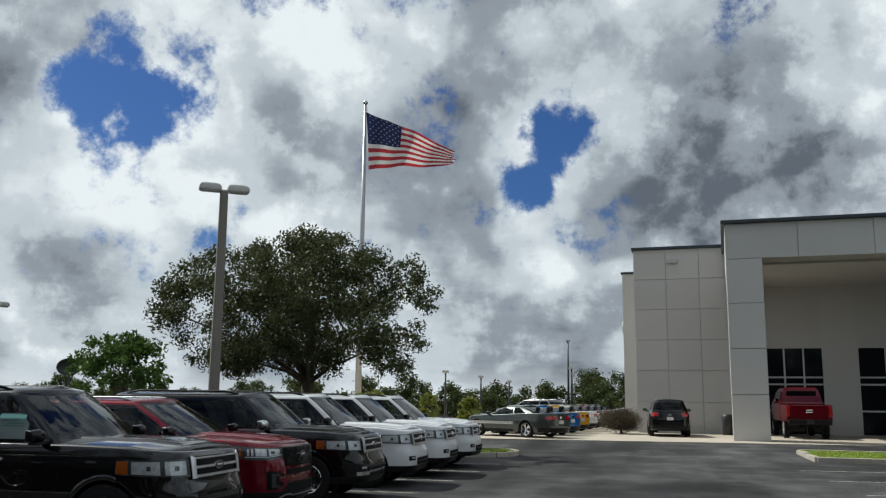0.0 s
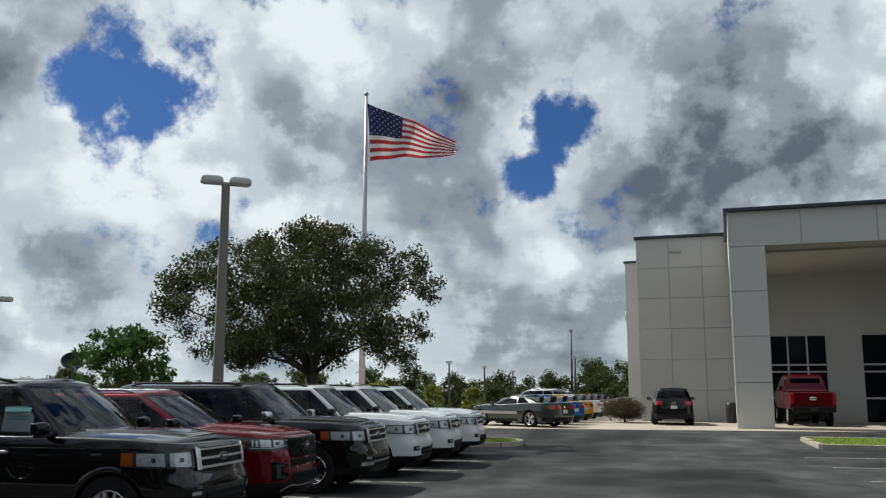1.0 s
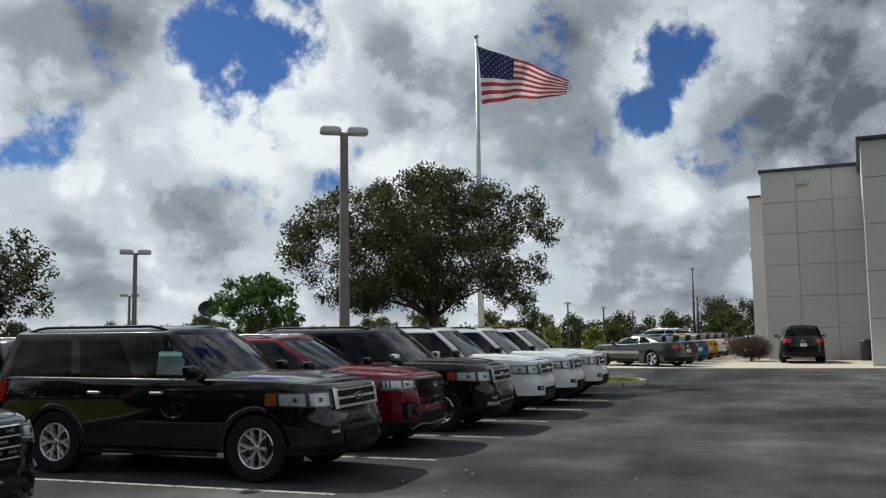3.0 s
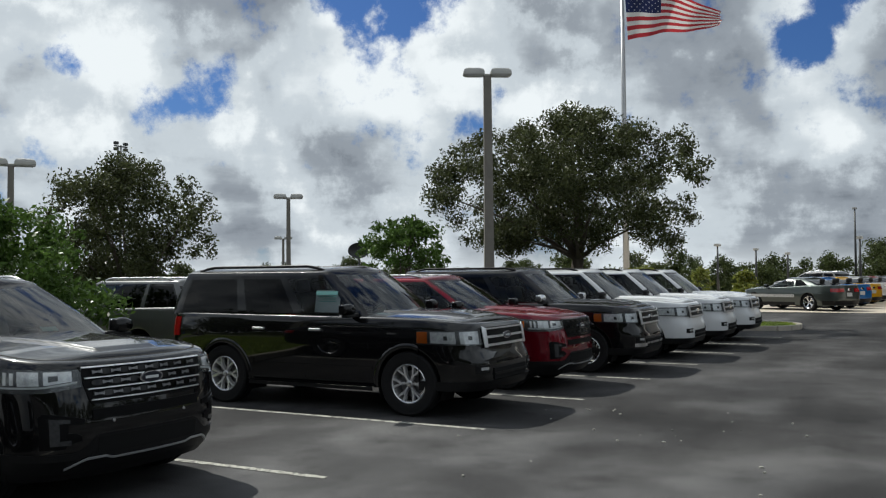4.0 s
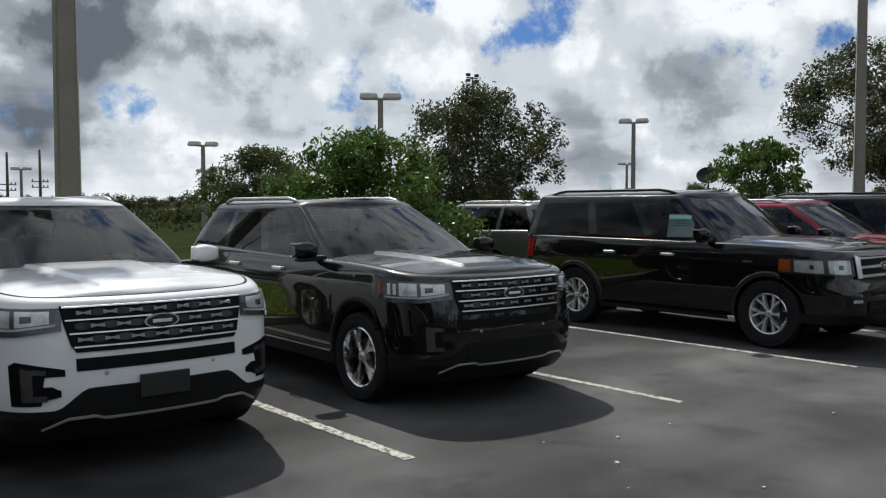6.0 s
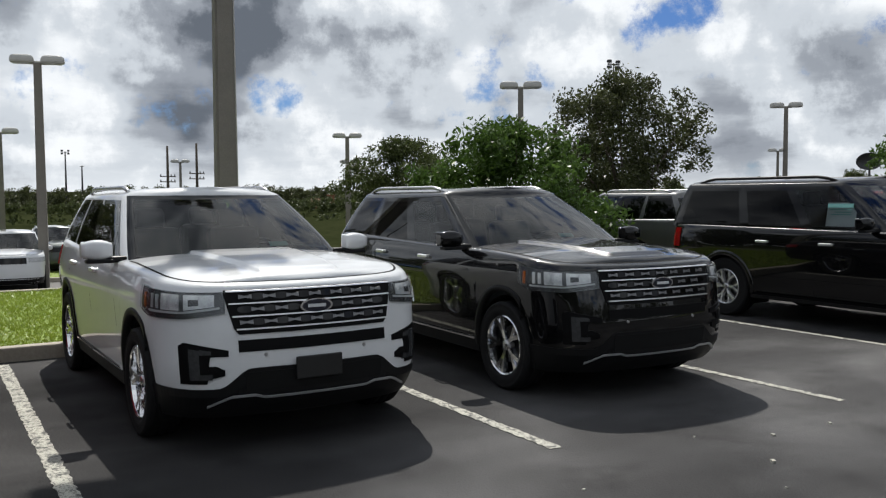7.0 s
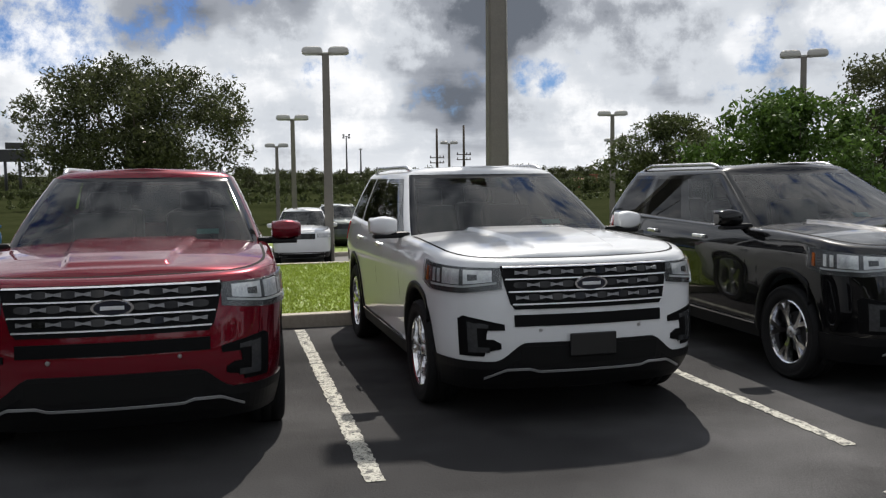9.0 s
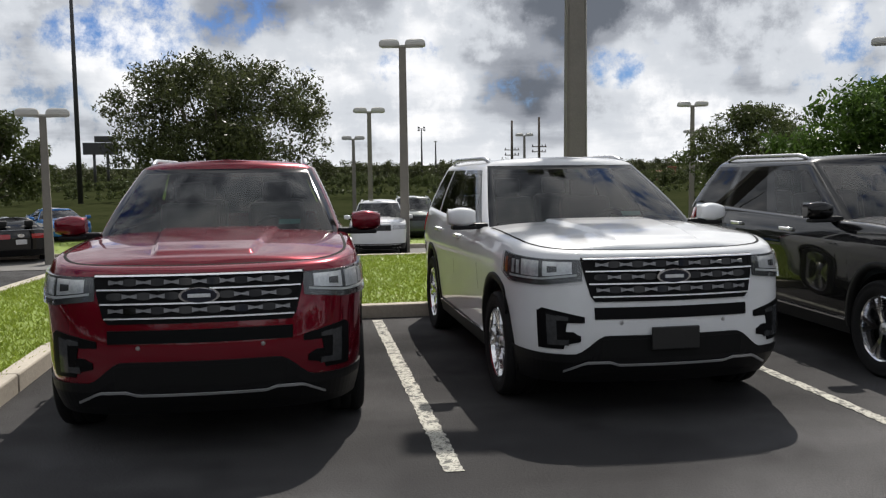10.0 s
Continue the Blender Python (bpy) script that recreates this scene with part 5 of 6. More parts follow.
def crossover(name, m, mat, label, group, mesh_grille=False, number_plate=False, mirror="gloss_black", sticker=True):
    sh = Shell(CROSSOVER)
    sp = sh.spec
    root = thing(name, m, label, "car", group)
    car_shell(sh, root, mat)
    cabin(sh, root, mat)
    trim = M["bright_trim"] if not mesh_grille else M["gloss_black"]
    half = lambda z: 0.545 + 0.065 * (z - 0.735) / 0.28
    gy = span(-0.61, 0.61, 44)
    gr = sunken(sh, root, "grille", gy, [0.735 + 0.28 * step(0.535, 0.625, abs(y)) for y in gy], 1.016, M["grille_black"], 0.010)
    for z in (1.010, 0.931, 0.849, 0.767):
        sunken(sh, gr, "grille_bar", span(-half(z) + 0.012, half(z) - 0.012, 40), z - 0.004, z + 0.004, trim, 0.030, 1)
    for r, z in enumerate((0.972, 0.892, 0.810)):
        k = 6 if r % 2 else 7
        for i in range(k):
            y = (i - (k - 1) / 2) * 0.158
            if abs(y) > 0.13 or r != 1:
                ty = span(y - 0.042, y + 0.042, 6)
                fat = [0.005 + 0.008 * min(1, abs(v - y) / 0.04) for v in ty]
                sunken(sh, gr, "grille_stud", ty, [z - f for f in fat], [z + f for f in fat], M["stud"] if not mesh_grille else M["plastic"], 0.024, 1)
        for i in range(k + 1):
            y = (i - k / 2) * 0.158
            if abs(y) < 0.52:
                oy = span(y - 0.052, y + 0.052, 8)
                oh = [0.006 + 0.016 * math.sqrt(max(0, 1 - ((v - y) / 0.053) ** 2)) for v in oy]
                sunken(sh, gr, "grille_slot", oy, [z - h for h in oh], [z + h for h in oh], M["gloss_black"], 0.018, 1)
    badge(sh, root, 0.892, 0.235, 0.098, 0.036)
    # headlamps wrap the corners: black bowl, bright cells, a light bar along the foot, a clear cover
    for s in (1, -1):
        us = [u * s for u in wrap(sh, 0.60, 0.43, 24)]
        q = span(0, 1, 24)
        hi = [1.004 + 0.030 * t * t for t in q]
        lo = [0.868 - 0.030 * min(1, t / 0.35) + 0.05 * max(0, t - 0.78) / 0.22 for t in q]
        hl = part("headlamp", patch(sh, us, lo, hi, 0.006, 3), M["lamp_black"], root, "clear headlamp with bright reflector cells")
        for a, b in ((2, 8), (9, 14)):
            part("reflector_cell", patch(sh, us[a:b + 1], [v + 0.054 for v in lo[a:b + 1]], [v - 0.016 for v in hi[a:b + 1]], 0.011, 2), M["reflector"], hl)
        part("projector", patch(sh, us[5:8], [v + 0.075 for v in lo[5:8]], [v - 0.045 for v in hi[5:8]], 0.014, 1), M["lamp_black"], hl)
        for a in (15, 17):
            part("reflector_cell", patch(sh, us[a:a + 2], [v + 0.06 for v in lo[a:a + 2]], [v - 0.03 for v in hi[a:a + 2]], 0.011, 1), M["reflector"], hl)
        part("lamp_strip", patch(sh, us[1:20], [v + 0.034 for v in lo[1:20]], [v + 0.047 for v in lo[1:20]], 0.012, 1), M["led_bar"], hl)
        part("side_marker", patch(sh, us[21:23], [v + 0.03 for v in lo[21:23]], [v - 0.035 for v in hi[21:23]], 0.012, 1), M["amber"], hl)
        part("lamp_cover", patch(sh, us, lo, hi, 0.020, 3), M["lens"], hl, "clear lamp cover").visible_shadow = False
        # fog lamp recess: two arms round a painted fin, a bright bracket at its outer end
        fu = [sh.uy(s * y) for y in span(0.60, 0.875, 40)]
        t = span(0, 1, 40)
        pocket = part("fog_pocket", patch(sh, fu, [0.622 - 0.14 * step(0.40, 0.50, v) for v in t], [0.652 + 0.05 * v - 0.02 * step(0.9, 1, v) for v in t], 0.007, 3), M["grille_black"], root)
        part("fog_pocket_arm", patch(sh, fu[4:20], [0.530 - 0.05 * v for v in t[4:20]], [0.555 + 0.02 * step(0.1, 0.3, v) for v in t[4:20]], 0.0075, 2), M["grille_black"], pocket)
        part("fog_lamp", patch(sh, fu[25:34], 0.505, [0.630 + 0.045 * v for v in t[25:34]], 0.012, 2), M["lamp_fog"], pocket)
        part("fog_lamp", patch(sh, fu[15:26], 0.634, [0.638 + 0.040 * v for v in t[15:26]], 0.0115, 1), M["lamp_fog"], pocket)
        part("fog_lamp", patch(sh, fu[15:26], 0.505, 0.535, 0.0115, 1), M["lamp_fog"], pocket)
        # tail lamp
        tu = [u * s for u in span(sh.ux(-3.66), sh.ux(-3.98) + 0.02, 10)]
        part("tail_lamp", patch(sh, tu, 0.93, 1.13, 0.012, 2), M["tail_red"], root)
    sunken(sh, root, "air_slot", span(-0.535, 0.535, 26), 0.640, 0.702, M["grille_black"], 0.006)
    # lower bumper in black plastic with a bright skid line
    us = span(-sh.ux(0.425), sh.ux(0.425), 70)
    yv = [sh.at(u, 0.4).y for u in us]
    part("lower_bumper", patch(sh, us, 0.24, [0.555 - 0.105 * step(0.44, 0.66, abs(y)) for y in yv], 0.009, 4), M["plastic"], root)
    sunken(sh, root, "lower_intake", span(-0.50, 0.50, 24), 0.425, 0.535, M["liner"], 0.012)
    ks = [(-0.74, 0.330), (-0.60, 0.398), (-0.44, 0.400), (-0.38, 0.378), (0.38, 0.378), (0.44, 0.400), (0.60, 0.398), (0.74, 0.330)]
    yy = span(-0.74, 0.74, 50)
    zz = [float(np.interp(y, [k[0] for k in ks], [k[1] for k in ks])) for y in yy]
    sunken(sh, root, "skid_trim", yy, [z - 0.008 for z in zz], [z + 0.008 for z in zz], M["skid"], 0.026, 1)
    if number_plate:
        part("plate_holder", box((sh.at(0, 0.53).x + 0.022, 0.0, 0.556), (0.02, 0.33, 0.15), None, 0.006), M["plate"], root)
    for y in (-0.36, 0.36):
        part("sensor", lathe([(0.0, 0.004), (0.012, 0.003), (0.014, 0.0)], 10), M["satin"], root).matrix_local = Matrix.Translation(sh.at(sh.uy(y), 0.62, 0.004)) @ Matrix.Rotation(radians(-90), 4, "Z")
    side_plate(sh, root, "sill", -0.42, -2.44, 0.268, 0.375, M["plastic"], 0.008)
    side_plate(sh, root, "sill_trim", -0.47, -2.40, 0.378, 0.392, M["chrome"], 0.014)
    arch_lip(sh, root, M["plastic"], 0.035)
    for pts in ([(-0.62, 1.10), (-0.60, 0.85), (-0.56, 0.42)], [(-1.62, 1.12), (-1.62, 0.8), (-1.60, 0.42)], [(-2.68, 1.14), (-2.66, 0.95), (-2.40, 0.72)], [(-0.6, 0.40), (-1.5, 0.40), (-2.38, 0.40)]):
        seam(sh, root, pts)
    handles(sh, root, (-1.42, -2.42), 1.02, M["bright_trim"])
    for s in (1, -1):
        side_mirror(root, sh, -0.72, 1.285, s, mat if mirror == "paint" else M[mirror], True)
        for x in (0.0, -sp["wheelbase"]):
            road_wheel(root, sp, x, s, (5, True))
    for k, y in enumerate((-0.1, 0.45)):
        a = sp["cabin"]
        part("wiper", tube([(a["front"][0] + 0.02 - 0.10, y - 0.30, 1.205), (a["front"][0] - 0.06, y + 0.1, 1.215), (a["front"][0] - 0.10, y + 0.38, 1.21)], 0.009, 6), M["plastic"], root)
    if sticker:
        st = part("window_paper", box((sp["cabin"]["front"][0] - 0.62, 0.50, 1.27), (0.005, 0.17, 0.06), Matrix.Rotation(radians(-55), 4, "Y")), M["paper_green"], root)
    return root


def big_suv(name, m, mat, label, group, chrome_bumper=False, window_sheet=False, chrome_mirror=False):
    sh = Shell(BIG)
    sp = sh.spec
    root = thing(name, m, label, "car", group)
    car_shell(sh, root, mat)
    cabin(sh, root, mat)
    gr = sunken(sh, root, "grille", span(-0.60, 0.60, 30), 0.865, 1.105, M["grille_black"], 0.012)
    for z in (1.086, 0.985, 0.885):
        sunken(sh, gr, "grille_bar", span(-0.545, 0.545, 30), z - (0.014 if z < 1 else 0.008), z + (0.014 if z < 1 else 0.008), M["bright_trim"], 0.035, 2)
    badge(sh, root, 0.99, 0.23, 0.095, 0.045)
    for s in (1, -1):
        part("grille_end", patch(sh, [sh.uy(s * y) for y in span(0.545, 0.625, 6)], 0.862, [1.095 + 0.03 * q for q in span(0, 1, 6)], 0.038, 2), M["bright_trim"], gr)
        us = [u * s for u in wrap(sh, 0.64, 0.70, 18)]
        lo = [0.890 + 0.022 * i / 18 for i in range(19)]
        hi = [1.085 - 0.012 * i / 18 for i in range(19)]
        hl = part("headlamp", patch(sh, us, lo, hi, 0.008, 3), M["lamp_black"], root, "clear rectangular headlamp with bright reflectors")
        for a, b in ((1, 6), (7, 14)):
            part("reflector_cell", patch(sh, us[a:b + 1], [v + 0.018 for v in lo[a:b + 1]], [v - 0.018 for v in hi[a:b + 1]], 0.013, 2), M["reflector"], hl)
        for a in (3, 9):
            part("lamp_bulb", patch(sh, us[a:a + 2], 0.962, 1.012, 0.017, 2), M["lamp_black"], hl)
        part("amber_corner", patch(sh, us[15:], [a + 0.012 for a in lo[15:]], [a - 0.012 for a in hi[15:]], 0.015, 2), M["amber"], hl)
        part("lamp_cover", patch(sh, us, lo, hi, 0.022, 3), M["lens"], hl, "clear lamp cover").visible_shadow = False
        fu = [sh.uy(s * y) for y in span(0.60, 0.83, 10)]
        fg = part("fog_surround", patch(sh, fu, 0.555, 0.645, 0.008, 2), M["plastic"], root)
        part("fog_lamp", patch(sh, fu[1:8], 0.588, 0.625, 0.016, 1), M["lamp_bowl"], fg)
        tu = [u * s for u in span(sh.ux(-3.90), sh.ux(-4.10) + 0.004, 10)]
        part("tail_lamp", patch(sh, tu, 0.93, 1.20, 0.014, 2), M["tail_red"], root)
    us = span(-sh.ux(0.46), sh.ux(0.46), 60)
    part("lower_bumper", patch(sh, us, 0.335, 0.45, 0.010, 3), M["plastic"], root)
    sunken(sh, root, "lower_intake", span(-0.50, 0.50, 24), 0.46, 0.60, M["liner"], 0.012)
    sunken(sh, root, "intake_bar", span(-0.50, 0.50, 24), 0.515, 0.545, M["satin"] if chrome_bumper else M["plastic"], 0.024, 1)
    if chrome_bumper:
        for s in (1, -1):
            part("bumper_trim", patch(sh, [sh.uy(s * y) for y in span(0.50, 0.86, 10)], 0.475, 0.535, 0.016, 1), M["chrome"], root)
    side_plate(sh, root, "running_board", -0.50, -2.52, 0.30, 0.345, M["plastic"], 0.06)
    side_plate(sh, root, "side_moulding", -0.52, -2.50, 0.57, 0.60, mat, 0.012)
    arch_lip(sh, root, mat, 0.05)
    for pts in ([(-0.60, 1.19), (-0.58, 0.9), (-0.55, 0.42)], [(-1.60, 1.21), (-1.60, 0.8), (-1.58, 0.42)], [(-2.62, 1.22), (-2.60, 1.0), (-2.52, 0.78)], [(-0.6, 0.40), (-1.5, 0.40), (-2.5, 0.40)]):
        seam(sh, root, pts)
    handles(sh, root, (-1.40, -2.36), 1.06, M["bright_trim"])
    for s in (1, -1):
        side_mirror(root, sh, -0.80, 1.33, s, M["chrome"] if chrome_mirror else M["gloss_black"], True)
        for x in (0.0, -sp["wheelbase"]):
            road_wheel(root, sp, x, s, (6, True) if not chrome_bumper else (5, True))
    if window_sheet:
        y = 0.862
        sheet_ = part("window_sheet", box((-1.30, -y + 0.01, 1.43), (0.40, 0.004, 0.30), Matrix.Rotation(radians(-11), 4, "X")), M["paper"], root, "pale printed price sheet inside the window")
        part("sheet_header", box((-1.30, -y - 0.008, 1.54), (0.35, 0.003, 0.05), Matrix.Rotation(radians(-11), 4, "X")), M["paper_green"], sheet_)
        for k, (dz, w) in enumerate(((0.06, 0.3), (0.03, 0.22), (0.0, 0.27), (-0.04, 0.2), (-0.07, 0.28))):
            part("print_bar", box((-1.30 + 0.03 * (k % 2), -y + 0.004 - dz * 0.19, 1.43 + dz), (w, 0.003, 0.012), Matrix.Rotation(radians(-11), 4, "X")), M["paper_green"], sheet_)
    a = sp["cabin"]
    for y in (-0.15, 0.42):
        part("wiper", tube([(a["front"][0] - 0.06, y - 0.30, 1.262), (a["front"][0] - 0.04, y + 0.05, 1.268), (a["front"][0] - 0.08, y + 0.34, 1.265)], 0.009, 6), M["plastic"], root)
    return root


ROW = "cars parked in the front row"
crossover("suv", pose(-0.70, -4.33, 0, 0, 0, -1.5), M["black_paint"], "glossy black crossover SUV with chrome wheels and barred grille", ROW, mirror="gloss_black")
crossover("suv", pose(-0.87, -7.37, 0, 0, 0, 1.0), M["white_paint"], "white crossover SUV with black lower bumper and number plate holder", ROW, number_plate=True, mirror="paint")
crossover("suv", pose(-0.68, -10.35, 0, 0, 0, 0), M["red_paint"], "metallic red crossover SUV with barred chrome grille", ROW, mirror="paint")
crossover("suv", pose(0.05, 3.85, 0), M["red_paint"], "red crossover SUV with a black mesh grille", ROW, mesh_grille=True, mirror="gloss_black")
big_suv("large_suv", pose(0.03, 0.99, 0), M["black_paint"], "large black SUV with three-bar chrome grille and price sheet", ROW, window_sheet=True)
big_suv("large_suv", pose(0.40, 6.68, 0), M["black_paint"], "large black SUV with chrome mirrors and bumper trim", ROW, chrome_bumper=True, chrome_mirror=True)
w1 = big_suv("large_suv", pose(0.62, 9.55, 0), M["white_paint"], "large white SUV with three-bar chrome grille", ROW, chrome_mirror=False)
copy_thing(w1, pose(0.78, 12.35, 0))
copy_thing(w1, pose(0.95, 15.15, 0))


# ---------------------------------------------------------------- other vehicles
COUPE = dict(
    plan=[(0.86, 0), (0.84, 0.35), (0.77, 0.62), (0.62, 0.84), (0.40, 0.92), (-0.4, 0.94), (-1.5, 0.93), (-2.4, 0.95), (-3.0, 0.95), (-3.5, 0.90), (-3.82, 0.76), (-3.91, 0.4), (-3.92, 0)],
    ky=[(0.2, 0.95), (0.5, 0.99), (0.7, 1.0), (0.85, 0.97), (1.0, 0.93)],
    fx=[(0.2, -0.1), (0.35, 0.0), (0.6, 0.0), (0.8, -0.08)],
    rx=[(0.2, 0.1), (0.4, 0.0), (0.8, 0.0), (1.0, 0.04)],
    top=[(0.9, 0.74), (0.4, 0.84), (-0.4, 0.90), (-1.5, 0.93), (-2.6, 0.99), (-3.9, 1.0)],
    low=[(0.9, 0.2), (-4, 0.22)], lift=0.0,
    wheelbase=2.72, arch=0.385, wheel=0.345, rim=0.245, track=0.80, cowl=-0.75, crown=0.05, ridge=0.012, ridge_y=0.40,
    cabin=dict(waist=0.93, eave=1.27, front=(-0.45, -1.25), rear=(-3.35, -2.35), half=(0.84, 0.60), bow=0.18, rbow=0.12, dome=0.075, taper=0.14),
    windows=[(0.05, 0.50, "clear_window"), (0.56, 0.82, "privacy_glass")], dark_pillars=None, strip=None, rail=-0.03, rail_mat="gloss_black", seat_z=0.42)


def plain_car(name, m, spec, mat, label, group, scale=(1, 1, 1)):
    """A car seen from farther off: shell, windows, lamps, grille, bumpers, wheels."""
    sh = Shell(spec, 120)
    root = thing(name, m @ Matrix.Diagonal((*scale, 1)), label, "car", group)
    car_shell(sh, root, mat)
    cabin(sh, root, mat)
    low = spec is COUPE
    z0, z1 = (0.50, 0.66) if low else (0.80, 0.98)
    tail = sh.x[-1]
    sunken(sh, root, "grille", span(-0.45, 0.45, 16), z0, z1, M["gloss_black"], 0.008)
    us = span(-sh.ux(0.41), sh.ux(0.41), 30)
    part("lower_bumper", patch(sh, us, spec["low"][0][1] + 0.01, 0.34 if low else 0.44, 0.009, 2), M["plastic"], root)
    us = span(sh.ux(tail + 0.55), 1.0, 12)
    for s in (1, -1):
        part("headlamp", patch(sh, [u * s for u in wrap(sh, 0.50, 0.48, 12)], z0 + 0.04, z1, 0.010, 2), M["lamp_bowl"], root)
        part("tail_lamp", patch(sh, [u * s for u in span(sh.ux(tail + 0.22), 0.915 if not low else 0.95, 8)], 0.76 if low else 0.90, 0.90 if low else 1.08, 0.012, 2), M["tail_red"], root)
        part("rear_bumper", patch(sh, [u * s for u in us], spec["low"][-1][1] + 0.02, 0.42 if low else 0.52, 0.009, 2), M["plastic"], root)
        side_mirror(root, sh, -0.75, 0.99 if low else 1.25, s, mat, False)
        for x in (0.0, -spec["wheelbase"]):
            road_wheel(root, spec, x, s, (5, True))
    part("number_plate", box((tail - 0.012, 0, 0.66 if low else 0.86), (0.012, 0.31, 0.15), None, 0.004), M["lamp_glass"], root)
    part("rear_badge", lathe([(0.0, 0.008), (0.05, 0.006), (0.055, 0.0)], 18), M["chrome"], root).matrix_local = Matrix.Translation((tail - 0.005, 0, 0.85 if low else 1.03)) @ Matrix.Rotation(radians(90), 4, "Z") @ Matrix.Scale(1.8, 4, (1, 0, 0))
    return root


LOT = "cars on the showroom apron"
FAR = "cars beyond the lane"
nose = Vector((-0.84, 0.54, 0))
side_way = Vector((0.54, 0.84, 0))
for k, (mt, word) in enumerate((("slate_paint", "dark grey"), ("blue_paint", "bright blue"), ("yellow_paint", "yellow"), ("white_paint", "white"), ("slate_paint", "dark"), ("red_paint", "red"), ("grey_paint", "grey"), ("black_paint", "black"))):
    p = Vector((0.0, 30.8, 0.27)) + Vector((0.10, 0.99, 0)) * 3.1 * k
    plain_car("coupe", pose(p.x, p.y, p.z, 0, 0, 147), COUPE, M[mt], word + " low fastback coupe parked at an angle", LOT)
for k, (x, y, mt, word, turn) in enumerate(((-1.0, 47, "grey_paint", "grey", 150), (-10.5, 37.5, "red_paint", "dark red", 150), (6.0, 51, "silver_paint", "silver", 150), (8.5, 56, "black_paint", "black", 150))):
    plain_car("suv", pose(x, y, 0.27, 0, 0, turn), CROSSOVER, M[mt], word + " SUV in the far part of the lot", LOT, (0.92, 0.94, 0.92))
plain_car("hatchback", pose(7.9, 35.5, 0.27, 0, 0, 90), CROSSOVER, M["black_paint"], "black compact SUV parked nose to the showroom wall", LOT, (0.86, 0.92, 0.94))
plain_car("suv", pose(-9.4, 2.7, ground_z(-9.4, 2.7), 0, 0, 180), CROSSOVER, M["grey_paint"], "dark grey SUV parked tail to tail with the row", FAR)
plain_car("suv", pose(-22.8, -7.35, ground_z(-22.8, -7), 0, 0, -6), CROSSOVER, M["white_paint"], "white compact SUV with a black grille beyond the grass", FAR, (0.92, 0.93, 0.95))
plain_car("suv", pose(-28.5, -5.4, ground_z(-28, -5), 0, 0, -4), CROSSOVER, M["slate_paint"], "dark SUV beyond the lane", FAR, (0.92, 0.93, 0.92))
plain_car("suv", pose(-28.0, -2.6, ground_z(-28, -2), 0, 0, -4), CROSSOVER, M["silver_paint"], "silver SUV beyond the lane", FAR, (0.92, 0.93, 0.92))
plain_car("sedan", pose(-26.6, -19.9, ground_z(-26, -19), 0, 0, 205), COUPE, M["black_paint"], "black saloon parked on the far verge", FAR)
plain_car("sedan", pose(-31.0, -19.0, ground_z(-31, -19), 0, 0, 25), COUPE, M["blue_paint"], "bright blue saloon parked on the far verge", FAR)


def pickup(m):
    """A red pickup truck seen from behind."""
    root = thing("pickup_truck", m, "red four-door pickup truck parked nose to the glazed entrance", "truck", LOT)
    red = M["red_paint"]
    bm = bmesh.new()
    for s in (1, -1):
        add_box(bm, (-3.95, s * 0.93, 0.98), (1.9, 0.14, 0.66), None, 0.04)
    part("bed_sides", bm, red, root)
    part("bed_floor", box((-3.95, 0, 0.70), (1.9, 1.8, 0.1)), M["liner"], root)
    tg = part("tailgate", box((-4.92, 0, 1.0), (0.10, 1.62, 0.60), None, 0.03), red, root)
    part("tailgate_badge", box((-4.98, 0, 1.06), (0.012, 0.30, 0.12), None, 0.03), M["chrome"], tg)
    part("cab", box((-1.55, 0, 1.03), (2.9, 2.0, 0.80), None, 0.08), red, root)
    bm = bmesh.new()
    rings = [[bm.verts.new((x, sy * w, z)) for x, sy in ((xf, -1), (xf, 1), (xr, 1), (xr, -1))] for z, w, xf, xr in ((1.40, 0.96, -0.2, -2.98), (1.66, 0.88, -0.55, -2.96), (1.94, 0.78, -0.95, -2.86), (2.0, 0.70, -1.1, -2.75))]
    for a, b in zip(rings, rings[1:]):
        for k in range(4):
            bm.faces.new((a[k], a[(k + 1) % 4], b[(k + 1) % 4], b[k]))
    bm.faces.new(rings[-1])
    bmesh.ops.bevel(bm, geom=bm.edges[:], offset=0.03, segments=2, affect="EDGES")
    part("cab_roof", bm, red, root)
    part("rear_window", box((-2.955, 0, 1.68), (0.02, 1.36, 0.36), Matrix.Rotation(radians(-14), 4, "Y"), 0.02), M["tinted_glass"], root)
    part("bonnet", box((0.35, 0, 1.05), (1.3, 1.9, 0.62), None, 0.10), red, root)
    for s in (1, -1):
        part("side_window", box((-1.75, s * 0.90, 1.66), (1.9, 0.02, 0.34), Matrix.Rotation(radians(s * 17), 4, "X"), 0.02), M["tinted_glass"], root)
        part("tail_lamp", box((-4.93, s * 0.91, 1.05), (0.10, 0.17, 0.42), None, 0.02), M["tail_red"], root)
        part("wing_mirror", box((-0.55, s * 1.13, 1.48), (0.12, 0.22, 0.26), None, 0.04), M["plastic"], root)
        for x in (0.0, -3.7):
            road_wheel(root, dict(BIG, track=0.87), x, s, (6, True))
    part("step_bumper", box((-5.06, 0, 0.64), (0.2, 1.86, 0.2), None, 0.04), M["plastic"], root)
    part("number_plate", box((-5.17, 0, 0.66), (0.01, 0.31, 0.15), None, 0.004), M["plate"], root)
    part("cab_light", box((-1.2, 0, 2.01), (0.08, 0.9, 0.03), None, 0.01), M["amber"], root)
    part("chassis", box((-2.0, 0, 0.55), (5.4, 1.1, 0.2), None, 0.03), M["liner"], root)
    return root


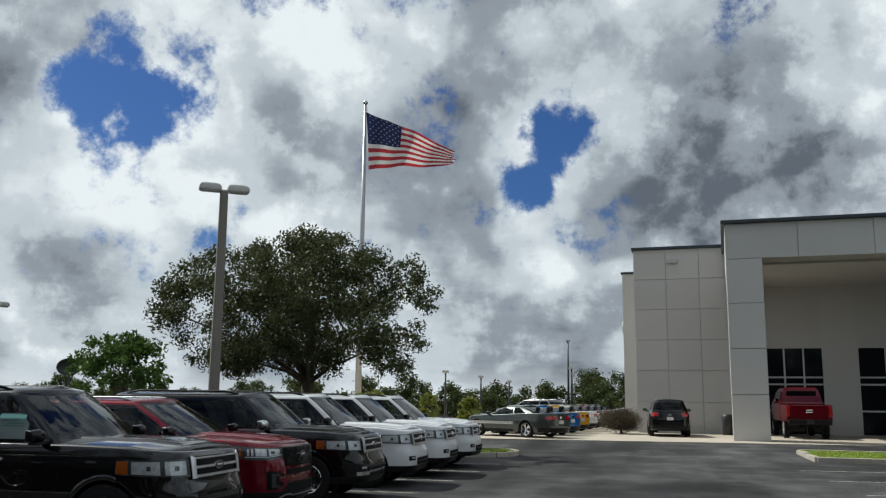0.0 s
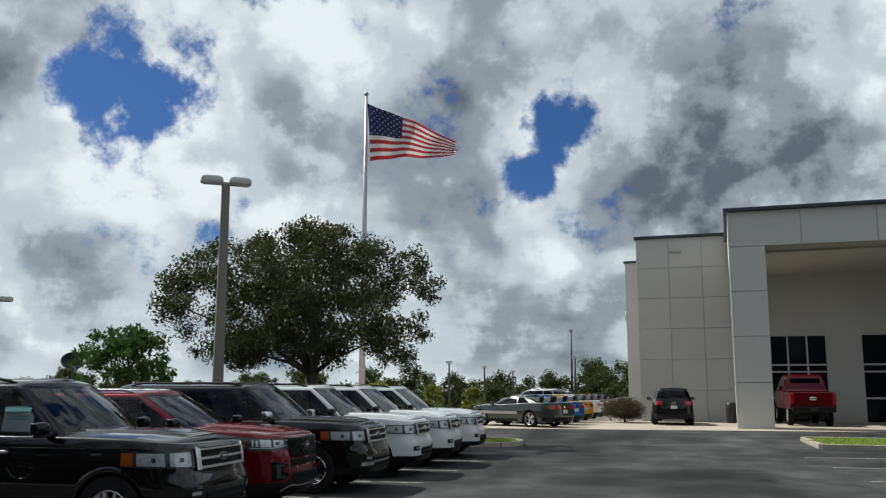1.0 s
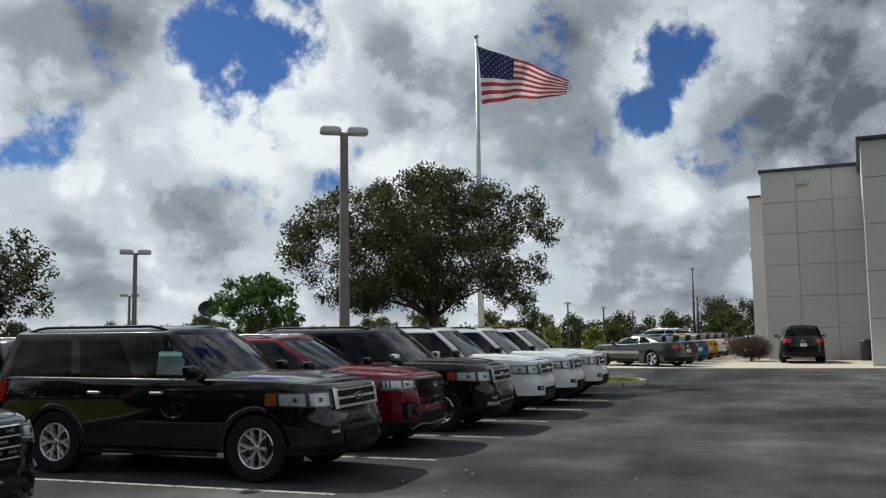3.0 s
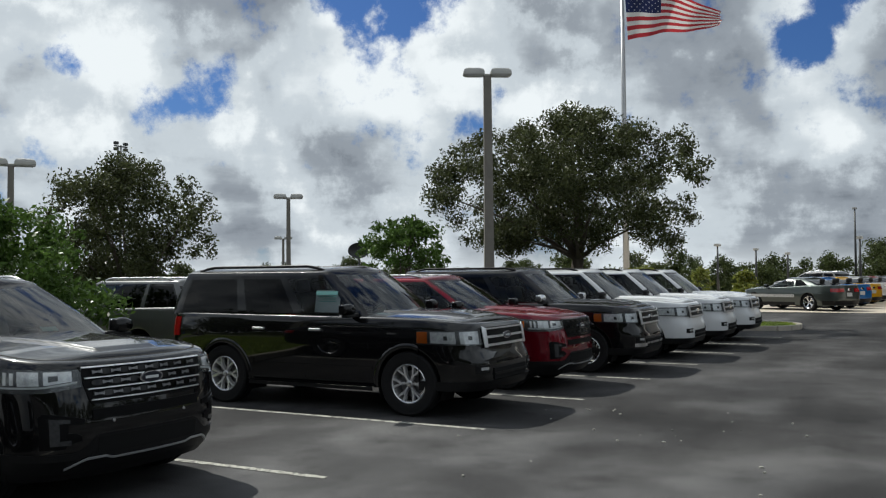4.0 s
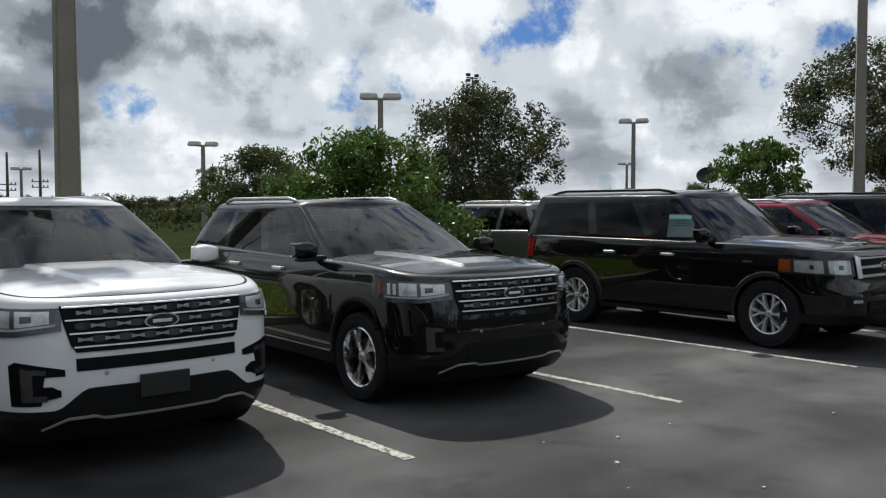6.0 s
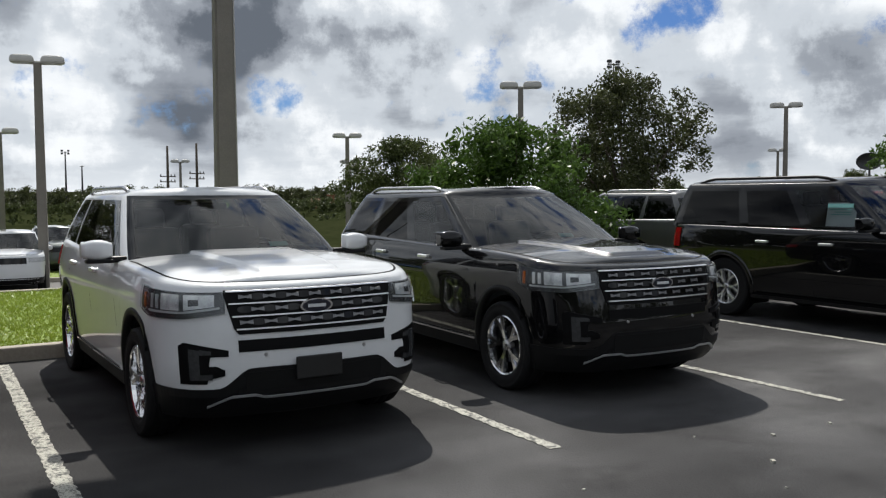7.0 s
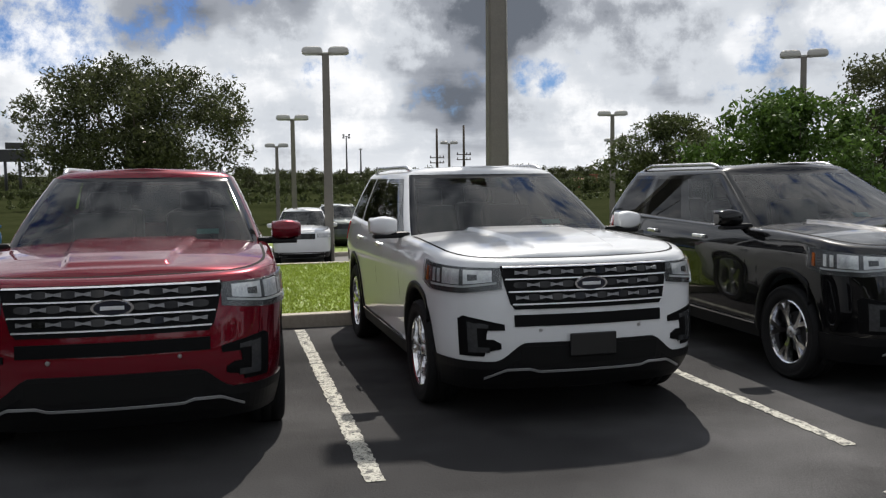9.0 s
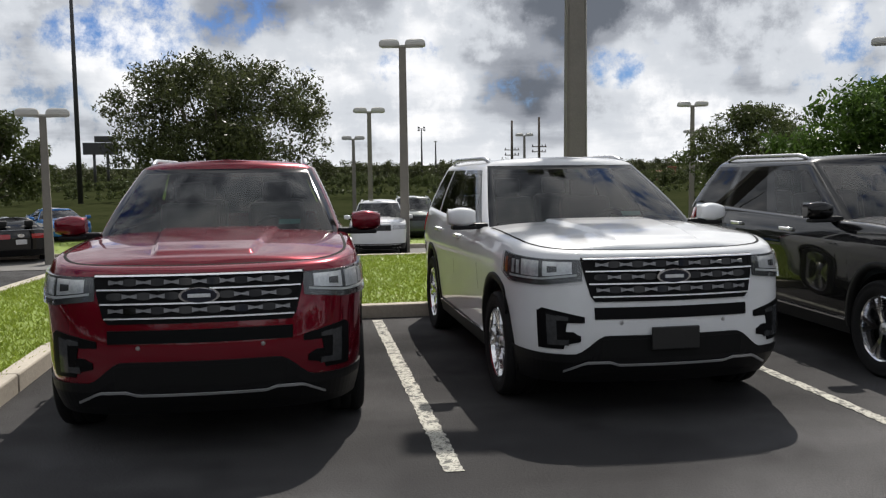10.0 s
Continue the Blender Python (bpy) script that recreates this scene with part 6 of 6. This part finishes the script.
pickup(pose(14.0, 37.2, 0.27, 0, 0, 88) @ Matrix.Diagonal((1, 0.95, 1.14, 1)))
# flattened SUV, a stand-in for an unclear pale object about a metre high
plain_car("suv", pose(19.0, 36.0, 0.27, 0, 0, 88), CROSSOVER, M["silver_paint"], "low silver SUV standing in for a small pale object", LOT, (0.92, 0.94, 0.8))
# low palms and shrubs along the far lot
for k, (x, y, top, r) in enumerate(((-3.6, 34.0, 2.0, 0.9), (-6.4, 33.0, 2.2, 1.0), (-2.2, 38.0, 2.0, 0.8))):
    tree(x, y, top, r, 0.3, M["palm_leaf"], 2200, 0.12, 60 + k, "small yellow-green palm shrub", category="shrub", trunk=0.07, clump=0.4, clumps=18, group="shrubs")


# ---------------------------------------------------------------- a far low building with palms
M["brick_brown"] = material("brick_brown", (0.22, 0.10, 0.055), 0.9, vary=0.2, scale=1.0, fine_scale=8)
M["roof_tile"] = material("roof_tile", (0.20, 0.075, 0.04), 0.85, vary=0.2, scale=1.5, fine_scale=10)
diner = thing("restaurant", pose(-98.0, 34.0, -1.0, 0, 0, 66) @ Matrix.Scale(0.5, 4), "far low brown restaurant with a tiled roof and sign tower", "building")
part("wall", box((0, 0, 1.7), (9.0, 6.0, 3.4), None, 0.05), M["brick_brown"], diner)
bm = bmesh.new()
base = [bm.verts.new(p) for p in ((-4.9, -3.4, 3.4), (4.9, -3.4, 3.4), (4.9, 3.4, 3.4), (-4.9, 3.4, 3.4))]
ridge = [bm.verts.new(p) for p in ((-2.2, 0, 4.9), (2.2, 0, 4.9))]
for f in ((base[0], base[1], ridge[1], ridge[0]), (base[1], base[2], ridge[1]), (base[2], base[3], ridge[0], ridge[1]), (base[3], base[0], ridge[0]), tuple(base[::-1])):
    bm.faces.new(f)
part("roof", bm, M["roof_tile"], diner)
part("tower", box((2.8, -2.4, 2.8), (1.8, 1.8, 5.6), None, 0.05), M["brick_brown"], diner)
part("tower_cap", box((2.8, -2.4, 5.7), (2.2, 2.2, 0.3), None, 0.05), M["roof_tile"], diner)
for x in (-3.2, -1.6, 0.0, 1.4):
    part("window", box((x, -3.02, 1.6), (1.0, 0.06, 1.5), None, 0.01), M["tinted_glass"], diner)


def palm(x, y, top, seed):
    rng = random.Random(seed)
    root = thing("palm_tree", pose(x, y, -1.0), "far thin palm with a tuft of fronds", "palm", "palms")
    part("trunk", tube([(0, 0, -0.1), (0.1, 0, top * 0.5), (0.05, 0, top)], [0.2, 0.14, 0.11], 8), M["bark"], root)
    for k in range(14):
        a, droop = k * math.tau / 14 + rng.uniform(-0.2, 0.2), rng.uniform(0.2, 1.0)
        bm = bmesh.new()
        d, n = Vector((math.cos(a), math.sin(a), 0)), Vector((-math.sin(a), math.cos(a), 0))
        rows = []
        for i in range(7):
            q = i / 6
            c = Vector((0.05, 0, top)) + d * 1.5 * q + Vector((0, 0, 0.5 * q - droop * 1.4 * q * q))
            w = 0.22 * math.sin(math.pi * min(1, 0.12 + q * 0.88))
            rows.append([c - n * w - Vector((0, 0, w * 0.5)), c, c + n * w - Vector((0, 0, w * 0.5))])
        add_grid(bm, rows, False)
        part("frond", bm, M["bush_leaf"], root)


palm(-93.0, 35.5, 4.6, 1)
palm(-96.0, 39.0, 4.9, 2)
palm(-92.0, 38.5, 4.2, 3)
